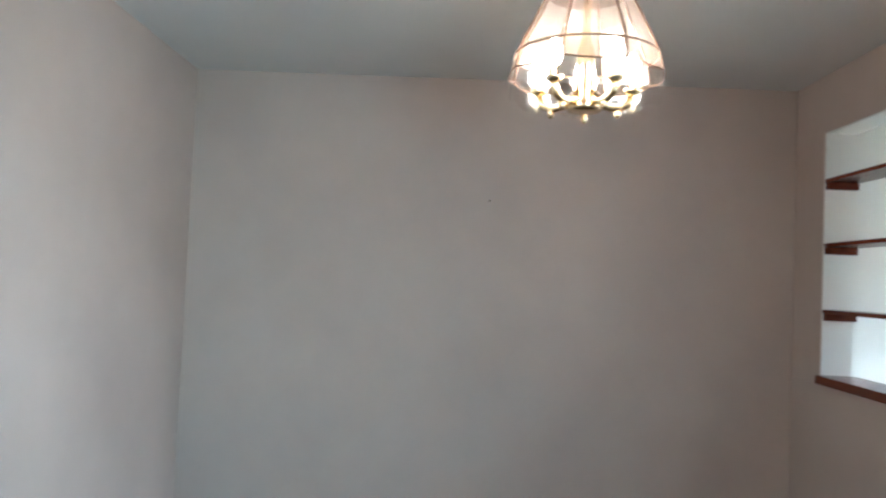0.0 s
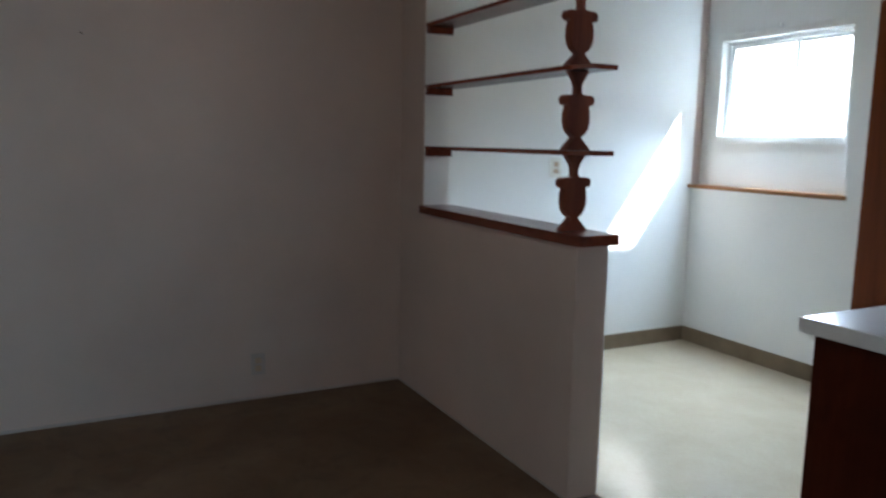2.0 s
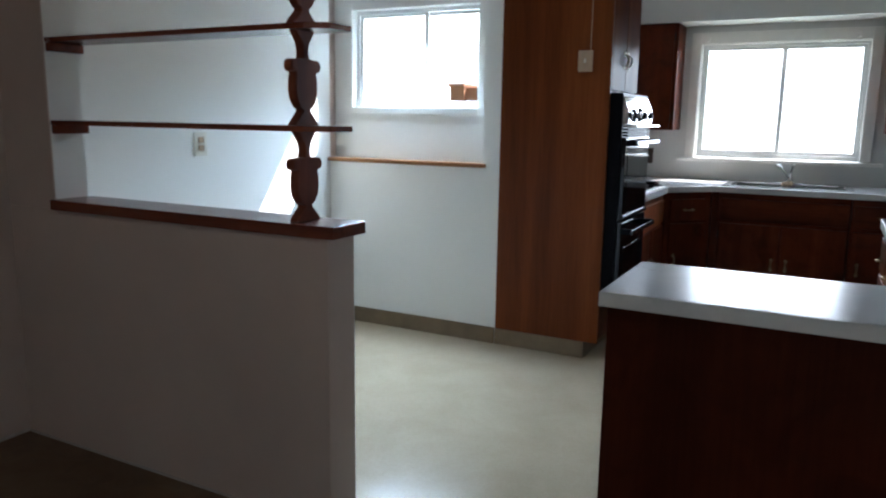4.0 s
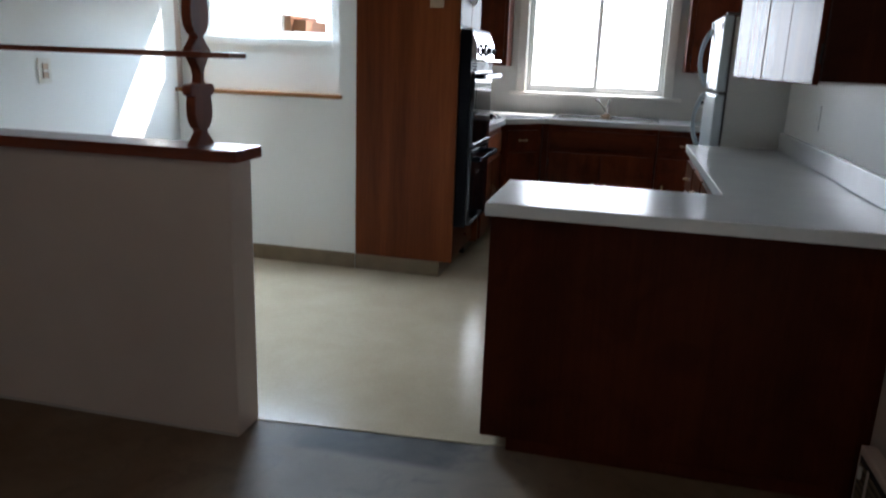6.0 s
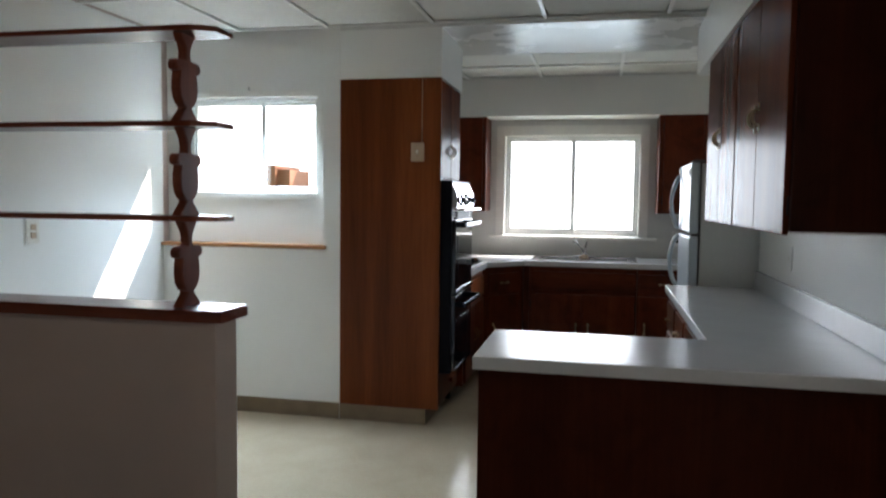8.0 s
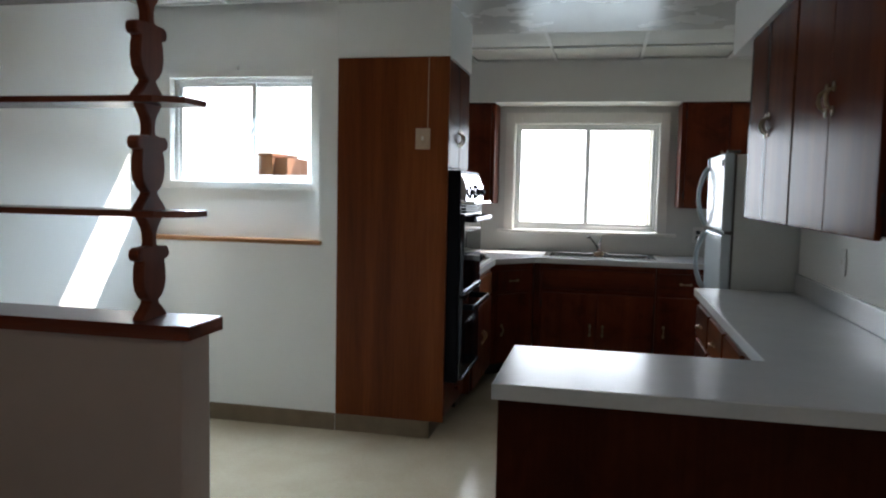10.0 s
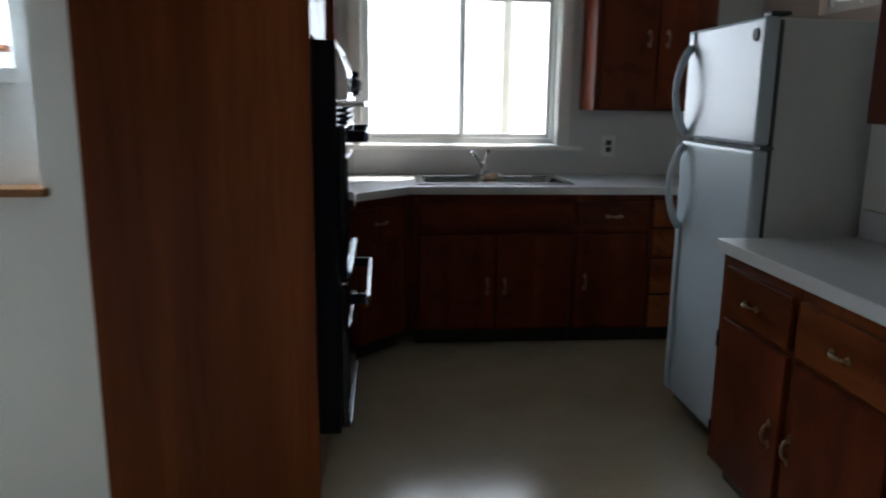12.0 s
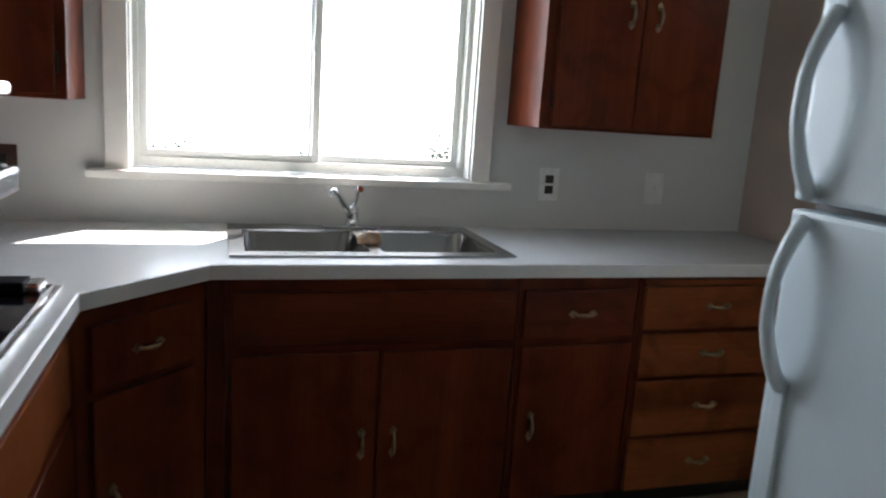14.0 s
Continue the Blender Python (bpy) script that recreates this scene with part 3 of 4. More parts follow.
def sawn_post(bm, cx, cy, z0, z1, thick):
    """One length of the sawn post: spread foot, urn, scrolled shoulders, neck, flare."""
    half = [(0.062, 0.0), (0.057, 0.008), (0.022, 0.042), (0.019, 0.050), (0.036, 0.062), (0.050, 0.082), (0.056, 0.110), (0.055, 0.140),
            (0.050, 0.163), (0.052, 0.168), (0.060, 0.169), (0.068, 0.172), (0.073, 0.180), (0.074, 0.190), (0.070, 0.201), (0.060, 0.207), (0.034, 0.208),
            (0.015, 0.211), (0.012, 0.222), (0.012, 0.240), (0.018, 0.258), (0.034, 0.280), (0.046, 0.295)]
    k = (z1 - z0) / 0.295
    front_, back_ = [], []
    for s_, store in ((1, front_), (-1, back_)):
        for w, h in half:
            store.append([bm.verts.new((cx + s_ * thick / 2, cy + e * w, z0 + h * k)) for e in (-1, 1)])
    rim = []
    for i in range(len(half) - 1):
        bm.faces.new((front_[i][0], front_[i][1], front_[i + 1][1], front_[i + 1][0]))
        bm.faces.new((back_[i][1], back_[i][0], back_[i + 1][0], back_[i + 1][1]))
        for e in (0, 1):
            bm.faces.new((front_[i][e], front_[i + 1][e], back_[i + 1][e], back_[i][e]))
            rim += [(front_[i][e], front_[i + 1][e]), (back_[i][e], back_[i + 1][e])]
    bm.faces.new((front_[0][0], back_[0][0], back_[0][1], front_[0][1]))
    bm.faces.new((front_[-1][0], front_[-1][1], back_[-1][1], back_[-1][0]))
    es = [bm.edges.get(p) for p in rim]
    bmesh.ops.bevel(bm, geom=es, offset=0.003, segments=2, affect='EDGES')
    return bm


unit = thing("divider_shelf", (-0.65, 0.07, 1.04), "open mahogany shelves with a sawn ornamental post on the half wall", "shelf")
for z in shelf_z:
    s = part("shelf", prism(bmesh.new(), [(-1.33, 0.004), (-0.085, 0.004), (-0.012, 0.045), (-0.012, 0.157), (-1.33, 0.157)], z - 0.018, z, 0.003), M_CAP, unit)
    part("bracket", boxes((-1.33, 0.006, z - 0.052, -1.30, 0.15, z - 0.0185), bevel=0.004), M_CAP, s)
zs = [1.0405] + [z for z in shelf_z]
for a, b in zip(zs, zs[1:]):
    bm = sawn_post(bmesh.new(), -0.150, 0.080, a + 0.0005, b - 0.0185, 0.034)
    part("post", bm, M_SPIN, unit)


# ---------- peninsula and right-hand run ----------
pen = thing("peninsula_cabinet", (1.5, 0.4, 0.0), "panelled wood back of the kitchen peninsula, shade painted into its dark colour", "cabinet")
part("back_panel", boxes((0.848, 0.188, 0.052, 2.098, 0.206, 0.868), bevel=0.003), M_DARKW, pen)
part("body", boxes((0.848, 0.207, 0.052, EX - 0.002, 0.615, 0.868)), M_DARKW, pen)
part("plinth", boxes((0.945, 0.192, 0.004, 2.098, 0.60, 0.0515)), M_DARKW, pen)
def edge_strip(pts, z0, z1, d):
    """A thin band standing in front of a run of counter edges."""
    bm = bmesh.new()
    out = []
    for k, p in enumerate(pts):
        n = Vector((0, 0))
        if k:
            e = (Vector(p) - Vector(pts[k - 1])).normalized()
            n += Vector((e.y, -e.x))
        if k < len(pts) - 1:
            e = (Vector(pts[k + 1]) - Vector(p)).normalized()
            n += Vector((e.y, -e.x))
        n.normalize()
        if 0 < k < len(pts) - 1:
            e = (Vector(p) - Vector(pts[k - 1])).normalized()
            n /= max(0.3, n.dot(Vector((e.y, -e.x))))
        out.append(Vector(p) + n * d)
    cols = [[bm.verts.new((q[0], q[1], z)) for q, z in ((p, z0), (p, z1), (o, z1 - 0.0015), (o, z0))] for p, o in zip(pts, out)]
    for a, b in zip(cols, cols[1:]):
        for i2 in range(4):
            bm.faces.new((a[i2], a[(i2 + 1) % 4], b[(i2 + 1) % 4], b[i2]))
    bm.faces.new(cols[0]), bm.faces.new(cols[-1][::-1])
    return bm


pc = thing("peninsula_countertop", (1.6, 1.0, 0.869), "pale grey laminate countertop with square white edge, L-shaped", "countertop")
part("top", prism(bmesh.new(), [(0.842, 0.132), (2.096, 0.132), (2.096, 0.2), (2.158, 0.2), (2.158, 2.454), (1.626, 2.454), (1.626, 0.640), (0.842, 0.640)], 0.869, 0.91, 0.001), M_COUNTER, pc)
part("edge_strip", edge_strip([(1.70, 2.4545), (1.6255, 2.4545), (1.6255, 0.6405), (0.8415, 0.6405), (0.8415, 0.1315), (2.096, 0.1315)], 0.868, 0.9095, 0.0035), M_EDGE, pc, "white laminate edge strip")
solid("countertop_backsplash", boxes((2.132, 0.202, 0.911, 2.158, 2.456, 1.01), bevel=0.004), M_COUNTER, (2.145, 1.3, 0.911), "low laminate backsplash along the wall", "backsplash")
for dims in ((0.865, 0.53, 0.9105, 0.874, 0.536, 0.9108), (0.89, 0.508, 0.9105, 0.915, 0.513, 0.9108), (0.925, 0.496, 0.9105, 0.94, 0.502, 0.9108)):
    solid("scuff_mark", boxes(dims), M_SCORCH, dims[:3], "small grey scuff mark on the laminate counter", "stain", "scuff marks on the peninsula")

RF = Face((1.652, 2.456, 0), (0, -1, 0), (-1, 0, 0))
cuts = [0.0, 0.486, 0.934, 1.368, 1.800]
for i in range(4):
    a, b = cuts[i], cuts[i + 1]
    cab = thing("base_cabinet", (1.9, 2.466 - (a + b) / 2, 0.0), "cherry-stained base cabinet with a drawer over a door", "cabinet", "base cabinets under the long counter")
    part("body", boxes((1.654, 2.456 - b + 0.001, 0.10, EX - 0.003, 2.456 - a - 0.001, 0.867)), M_CABY, cab)
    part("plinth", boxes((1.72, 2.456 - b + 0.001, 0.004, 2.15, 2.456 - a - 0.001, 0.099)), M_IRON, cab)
    if b < 1.8:
        mid = (a + b) / 2
        front("drawer", cab, RF, a + (0.02 if i else 0.054), b - 0.02, 0.662, 0.825, M_CABY, 0.0, 0.018, (mid, 0.735, False))
        front("door", cab, RF, a + (0.02 if i else 0.054), b - 0.02, 0.125, 0.642, M_CAB, 0.0, 0.018, (b - 0.065 if i % 2 == 0 else a + 0.045, 0.385, True), a + 0.014 if i % 2 == 0 else b - 0.014)

up = thing("wall_cabinet", (2.0, 1.1, 1.32), "cherry wall cabinet with four varnished slab doors", "cabinet")
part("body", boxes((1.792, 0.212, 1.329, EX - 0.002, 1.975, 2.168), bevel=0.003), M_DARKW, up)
part("bottom_rail", boxes((1.794, 0.215, 1.3235, 2.15, 1.972, 1.3285), bevel=0.001), M_TRIM, up, "pale painted cabinet underside")
UF = Face((1.791, 1.975, 0), (0, -1, 0), (-1, 0, 0))
for k, (a, b, h) in enumerate(((0.008, 0.416, 0.386), (0.420, 0.838, 0.452), (0.862, 1.296, 1.262), (1.300, 1.745, 1.336))):
    front("door", up, UF, a, b, 1.318, 2.155, M_GLOSSW, 0.0, 0.018, (h, 1.72, True), a + 0.004 if k % 2 == 0 else b - 0.004)


# ---------- oven tower ----------
tower = thing("oven_tower", (-0.05, 2.5, 0.0), "tall walnut-veneer cabinet housing a built-in wall oven", "oven cabinet")
part("side_panel", boxes((-0.377, 2.198, 0.102, 0.268, 2.214, 2.148), bevel=0.002), M_PANEL, tower, "striped walnut veneer side")
part("body", boxes((-0.376, 2.2145, 0.102, 0.248, 2.82, 2.148)), M_PANEL, tower)
part("plinth", boxes((-0.376, 2.19, 0.005, 0.19, 2.79, 0.1015), bevel=0.002), M_BASE, tower, "taupe cove base")
TF = Face((0.249, 2.214, 0), (0, 1, 0), (1, 0, 0))
front("door", tower, TF, 0.012, 0.30, 1.545, 2.137, M_GLOSSW, 0.0, 0.018, (0.265, 1.72, True), 0.008)
front("door", tower, TF, 0.306, 0.594, 1.545, 2.137, M_GLOSSW, 0.0, 0.018, (0.341, 1.72, True), 0.598)
td = front("drawer", tower, TF, 0.014, 0.592, 0.125, 0.315, M_CAB, 0.0, 0.018)
bm = bmesh.new()
tube(bm, [(0.2675, 2.517, 0.222), (0.279, 2.517, 0.222), (0.285, 2.517, 0.222), (0.295, 2.517, 0.222)], [0.007, 0.007, 0.014, 0.011], 12)
part("knob", bm, M_CAB, td, "round wooden knob")

oven = thing("wall_oven", (0.30, 2.5, 0.33), "black and stainless built-in double wall oven", "oven")
part("surround", boxes((0.25, 2.222, 0.33, 0.336, 2.812, 1.53), bevel=0.003), M_BLACK, oven)
bm = bmesh.new()
hood = [(0.337, 1.362), (0.369, 1.362), (0.367, 1.445), (0.350, 1.485), (0.337, 1.512)]
ends = [[bm.verts.new((x, y, z)) for x, z in hood] for y in (2.232, 2.803)]
for k in range(5):
    bm.faces.new((ends[0][k], ends[0][(k + 1) % 5], ends[1][(k + 1) % 5], ends[1][k]))
bm.faces.new(ends[0][::-1]), bm.faces.new(ends[1])
cp = part("control_panel", bm, M_MIRROR, oven, "mirror-bright control panel with a sloped top")


def oven_knob(y, z, r):
    bm = bmesh.new()
    tube(bm, [(0.3735, y, z), (0.380, y, z), (0.382, y, z), (0.392, y, z)], [r, r, r * 0.72, r * 0.66], 14)
    box(bm, 0.3922, y - r * 0.14, z - r * 0.7, 0.397, y + r * 0.14, z + r * 0.7)
    part("knob", bm, M_BLACK, cp)


for y, z, r in ((2.33, 1.410, 0.024), (2.43, 1.440, 0.014), (2.43, 1.385, 0.014), (2.55, 1.410, 0.026), (2.71, 1.410, 0.024)):
    oven_knob(y, z, r)
part("clock", boxes((0.3730, 2.60, 1.392, 0.3765, 2.665, 1.43), bevel=0.001), M_BGLASS, cp, "small dark clock window")
part("trim_shelf", boxes((0.337, 2.228, 1.344, 0.420, 2.807, 1.358), bevel=0.004), M_CHROME, oven)
for k in range(3):
    part("vent_slat", boxes((0.337, 2.25, 1.294 + 0.017 * k, 0.366, 2.785, 1.303 + 0.017 * k), bevel=0.002), M_BLACK, oven)
od = part("upper_door", boxes((0.337, 2.235, 0.83, 0.362, 2.80, 1.288), bevel=0.004), M_BGLASS, oven)
part("door_glass", boxes((0.3625, 2.29, 0.89, 0.365, 2.745, 1.19), bevel=0.001), M_BGLASS, od, "dark oven glass")
part("door_band", boxes((0.3625, 2.238, 0.832, 0.372, 2.797, 0.852), bevel=0.002), M_BAR, od)
ld = part("lower_door", boxes((0.337, 2.235, 0.345, 0.362, 2.80, 0.818), bevel=0.004), M_BGLASS, oven)
part("door_glass", boxes((0.3625, 2.29, 0.42, 0.365, 2.745, 0.66), bevel=0.001), M_BGLASS, ld, "dark oven glass")
part("door_band", boxes((0.3625, 2.238, 0.345, 0.368, 2.797, 0.362), bevel=0.002), M_BAR, ld)
for dr, hz in ((od, 1.258), (ld, 0.762)):
    for y in (2.250, 2.767):
        part("handle_post", boxes((0.3625, y, hz - 0.017, 0.420, y + 0.018, hz + 0.017), bevel=0.004), M_BLACK, dr, "black handle bracket")
    part("handle", boxes((0.414, 2.238, hz - 0.014, 0.428, 2.797, hz + 0.014), bevel=0.006), M_BAR, dr, "polished flat bar handle")

solid("switch_plate", boxes((0.083, 2.184, 1.642, 0.166, 2.1975, 1.757), bevel=0.004), M_BEIGE, (0.125, 2.19, 1.642), "beige switch box on the tower side", "switch")
bm = bmesh.new()
tube(bm, [(0.150, 2.1945, 1.757), (0.150, 2.1945, 1.95), (0.151, 2.1945, 2.149)], 0.003, 6)
solid("switch_cable", bm, M_BEIGE, (0.15, 2.194, 1.757), "thin tan cable running up the tower side", "cable")
solid("switch_toggle", boxes((0.118, 2.176, 1.69, 0.130, 2.1835, 1.712), bevel=0.002), M_PLASTIC, (0.124, 2.18, 1.69), "ivory toggle on the switch plate", "switch")


# ---------- sink run ----------
sc = thing("sink_countertop", (1.0, 4.2, 0.869), "pale grey laminate countertop with a cut corner around the sink", "countertop")
bm = bmesh.new()
CT = (0.869, 0.91)
prism(bm, [(-0.376, 2.823), (0.335, 2.823), (0.335, 3.645), (0.610, 3.932), (2.818, 3.932), (2.818, 4.045), (-0.376, 4.045)], *CT)
prism(bm, [(-0.376, 4.045), (0.675, 4.045), (0.675, 4.598), (-0.376, 4.598)], *CT)
prism(bm, [(1.515, 4.045), (2.818, 4.045), (2.818, 4.598), (1.515, 4.598)], *CT)
prism(bm, [(0.675, 4.53), (1.515, 4.53), (1.515, 4.598), (0.675, 4.598)], *CT)
bmesh.ops.remove_doubles(bm, verts=bm.verts, dist=0.0005)
part("top", bm, M_COUNTER, sc)
part("edge_strip", edge_strip([(0.3355, 2.823), (0.3355, 3.6448), (0.6102, 3.9315), (2.818, 3.9315)], 0.868, 0.9095, 0.004), M_EDGE, sc, "white laminate edge strip")

SF = Face((0, 3.965, 0), (1, 0, 0), (0, -1, 0))


def far_unit(x0, x1, label, top=0.867):
    c = thing("base_cabinet", ((x0 + x1) / 2, 4.3, 0.0), label, "cabinet", "base cabinets of the sink wall")
    part("body", boxes((x0 + 0.001, 3.966, 0.10, x1 - 0.001, 4.597, top)), M_CAB, c)
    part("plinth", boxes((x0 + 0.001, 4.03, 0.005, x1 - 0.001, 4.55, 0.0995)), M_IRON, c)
    return c


c = far_unit(0.65, 1.525, "cherry sink cabinet with a false front over two doors", 0.735)
part("top_rail", boxes((0.651, 3.966, 0.7355, 1.524, 3.99, 0.867)), M_CABX, c)
part("stile", boxes((0.602, 3.972, 0.10, 0.6495, 4.3, 0.866)), M_CAB, c)
front("false_front", c, SF, 0.668, 1.510, 0.665, 0.825, M_CABX)
front("door", c, SF, 0.668, 1.086, 0.115, 0.640, M_CAB, 0, 0.018, (1.045, 0.355, True), 0.664)
front("door", c, SF, 1.098, 1.510, 0.115, 0.640, M_CAB, 0, 0.018, (1.142, 0.355, True), 1.514)
c = far_unit(1.527, 1.948, "cherry base cabinet with a drawer over a door")
front("drawer", c, SF, 1.542, 1.934, 0.665, 0.822, M_CABX, 0, 0.018, (1.743, 0.745, False))
front("door", c, SF, 1.542, 1.934, 0.115, 0.640, M_CAB, 0, 0.018, (1.592, 0.375, True), 1.938)
c = far_unit(1.950, 2.615, "lighter cherry cabinet of four stacked drawers and a pull-out board")
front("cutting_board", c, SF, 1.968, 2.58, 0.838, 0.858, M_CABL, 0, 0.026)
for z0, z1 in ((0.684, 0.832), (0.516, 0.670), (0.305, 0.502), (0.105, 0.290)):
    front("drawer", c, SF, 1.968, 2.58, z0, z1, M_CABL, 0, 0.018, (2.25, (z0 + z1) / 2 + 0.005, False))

cu = Vector((0.610 - 0.335, 3.932 - 3.645, 0)).normalized()
cn = Vector((cu.y, -cu.x, 0))
CF = Face(Vector((0.335, 3.645, 0)) - cn * 0.032, cu, cn)
L = math.hypot(0.275, 0.287)
c = thing("corner_cabinet", (0.2, 4.1, 0.0), "cherry diagonal corner cabinet with a drawer over a door", "cabinet", "base cabinets of the sink wall")
p0, p1 = CF.at(0.012, 0), CF.at(L + 0.012, 0)
part("body", prism(bmesh.new(), [(p0.x, p0.y), (p1.x, p1.y), (0.648, 4.595), (-0.374, 4.595), (-0.374, p0.y)], 0.10, 0.867), M_CAB, c)
q0, q1 = CF.at(0.03, 0, -0.07), CF.at(L, 0, -0.07)
part("plinth", prism(bmesh.new(), [(q0.x, q0.y), (q1.x, q1.y), (0.645, 4.55), (-0.37, 4.55), (-0.37, q0.y)], 0.005, 0.0995), M_IRON, c)
front("drawer", c, CF, 0.045, L - 0.035, 0.655, 0.815, M_CAB, 0, 0.018, (L / 2 + 0.005, 0.735, False))
front("door", c, CF, 0.045, L - 0.035, 0.115, 0.635, M_CAB, 0, 0.018, (0.09, 0.36, True), L - 0.028)

LF = Face((0.304, 2.825, 0), (0, 1, 0), (1, 0, 0))
c = thing("base_cabinet", (0.0, 3.2, 0.0), "cherry base cabinet under the cooktop, light painted into its body and drawer", "cabinet", "base cabinets of the sink wall")
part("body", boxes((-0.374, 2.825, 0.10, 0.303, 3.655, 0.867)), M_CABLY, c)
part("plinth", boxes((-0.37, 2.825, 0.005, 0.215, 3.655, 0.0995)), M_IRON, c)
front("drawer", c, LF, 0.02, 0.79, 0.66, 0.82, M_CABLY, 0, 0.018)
front("door", c, LF, 0.02, 0.40, 0.115, 0.635, M_CAB, 0, 0.018, (0.36, 0.4, True), 0.016)
front("door", c, LF, 0.41, 0.79, 0.115, 0.635, M_CAB, 0, 0.018, (0.45, 0.4, True), 0.794)

ck = thing("cooktop", (0.0, 3.3, 0.91), "black glass cooktop with a steel rim set in the counter", "cooktop")
part("rim", boxes((-0.26, 2.95, 0.9105, 0.300, 3.69, 0.918), bevel=0.003), M_STEEL, ck)
part("glass_top", boxes((-0.245, 2.965, 0.9185, 0.283, 3.675, 0.923), bevel=0.002), M_BGLASS, ck)
for bx, by, br in ((-0.12, 3.14, 0.085), (0.14, 3.14, 0.065), (-0.12, 3.47, 0.065), (0.14, 3.47, 0.085)):
    bm = bmesh.new()
    pts = [(bx + br * (0.25 + 0.75 * k / 60) * math.cos(k * 0.42), by + br * (0.25 + 0.75 * k / 60) * math.sin(k * 0.42), 0.929) for k in range(61)]
    tube(bm, pts, 0.005, 5)
    part("burner", bm, M_BLACK, ck, "black coil burner")

part("back_ridge", boxes((-0.24, 3.585, 0.9235, 0.245, 3.655, 0.948), bevel=0.006), M_BLACK, ck, "raised black ridge")
part("ridge_cap", boxes((0.2455, 3.587, 0.9235, 0.275, 3.653, 0.944), bevel=0.006), M_STEEL, ck, "steel end cap")

sink = thing("kitchen_sink", (1.09, 4.28, 0.75), "stainless double-bowl kitchen sink set in the counter", "sink")
RIM = (0.9105, 0.917)
bm = bmesh.new()
for x0, y0, x1, y1 in ((0.66, 4.02, 1.53, 4.075), (0.66, 4.45, 1.53, 4.55), (0.66, 4.075, 0.705, 4.45), (1.485, 4.075, 1.53, 4.45), (1.075, 4.075, 1.115, 4.45)):
    box(bm, x0, y0, RIM[0], x1, y1, RIM[1])
part("rim", bm, M_SINK, sink)


def bowl(x0, x1, y0, y1):
    bm = bmesh.new()
    rings = []
    for inset, z, r in ((0.0, RIM[1] - 0.001, 0.06), (0.006, 0.905, 0.06), (0.018, 0.75 + 0.03, 0.07), (0.05, 0.75, 0.07)):
        ring = []
        for cx, cy, a0 in ((x1 - inset - r, y1 - inset - r, 0), (x0 + inset + r, y1 - inset - r, 90), (x0 + inset + r, y0 + inset + r, 180), (x1 - inset - r, y0 + inset + r, 270)):
            for k in range(6):
                a = radians(a0 + 18 * k)
                ring.append(bm.verts.new((cx + r * math.cos(a), cy + r * math.sin(a), z)))
        rings.append(ring)
    for a, b in zip(rings, rings[1:]):
        for k in range(len(a)):
            f = bm.faces.new((a[k], a[(k + 1) % len(a)], b[(k + 1) % len(a)], b[k]))
            f.smooth = True
    bm.faces.new(rings[-1])
    return bm


for a, b in ((0.69, 1.09), (1.10, 1.50)):
    bo = part("bowl", bowl(a, b, 4.06, 4.465), M_SINK, sink)
    bm = bmesh.new()
    lathe(bm, (a + b) / 2, 4.27, [(0.04, 0.7505), (0.04, 0.754), (0.028, 0.755), (0.02, 0.752)], 16)
    part("drain", bm, M_CHROME, bo)

fa = thing("faucet", (1.09, 4.505, 0.917), "chrome single-lever kitchen faucet leaning over the sink", "faucet")
bm = boxes((0.985, 4.48, 0.9172, 1.195, 4.53, 0.925), bevel=0.003)
part("deck_plate", bm, M_CHROME, fa)
bm = bmesh.new()
lathe(bm, 1.09, 4.505, [(0.026, 0.9255), (0.024, 0.945), (0.021, 0.975), (0.022, 0.99), (0.014, 0.998)], 16)
part("body", bm, M_CHROME, fa)
bm = bmesh.new()
tube(bm, [(1.085, 4.495, 0.955), (1.062, 4.472, 0.99), (1.038, 4.448, 1.022), (1.016, 4.424, 1.050), (1.006, 4.412, 1.056), (0.999, 4.405, 1.048)], [0.013, 0.012, 0.011, 0.011, 0.012, 0.012], 10)
part("spout", bm, M_CHROME, fa)
bm = bmesh.new()
tube(bm, [(1.092, 4.505, 0.99), (1.10, 4.50, 1.02), (1.108, 4.49, 1.052), (1.112, 4.48, 1.060)], [0.010, 0.008, 0.011, 0.012], 10)
part("lever", bm, M_CHROME, fa)
bm = bmesh.new()
bmesh.ops.create_icosphere(bm, subdivisions=3, radius=0.035)
for v in bm.verts:
    n3 = noise.noise(v.co * 45) * 0.014 + noise.noise(v.co * 110) * 0.006
    v.co += v.co.normalized() * n3
    v.co = Vector((v.co.x * 1.15 + 1.098, v.co.y * 0.9 + 4.20, max(-0.012, v.co.z * 0.75) + 0.9305))
for f in bm.faces:
    f.smooth = True
solid("crumpled_rag", bm, M_RAG, (1.098, 4.20, 0.918), "crumpled tan rag on the sink divider", "rag")


def sink_upper(x0, x1, doors, label):
    c = thing("wall_cabinet", ((x0 + x1) / 2, 4.45, 1.312), label, "cabinet", "wall cabinets beside the window")
    part("body", boxes((x0, 4.30, 1.312, x1, 4.597, 2.143), bevel=0.003), M_CAB, c)
    F = Face((0, 4.299, 0), (1, 0, 0), (0, -1, 0))
    for a, b, h, g in doors:
        front("door", c, F, a, b, 1.325, 2.13, M_CAB, 0, 0.016, (h, 1.718, True), g)


sink_upper(1.69, 2.40, ((1.730, 2.045, 1.998, 1.727), (2.052, 2.368, 2.106, 2.371)), "cherry two-door wall cabinet on the sink wall")
sink_upper(-0.375, 0.215, ((-0.30, 0.185, -0.24, 0.188),), "cherry wall cabinet beside the sink window")


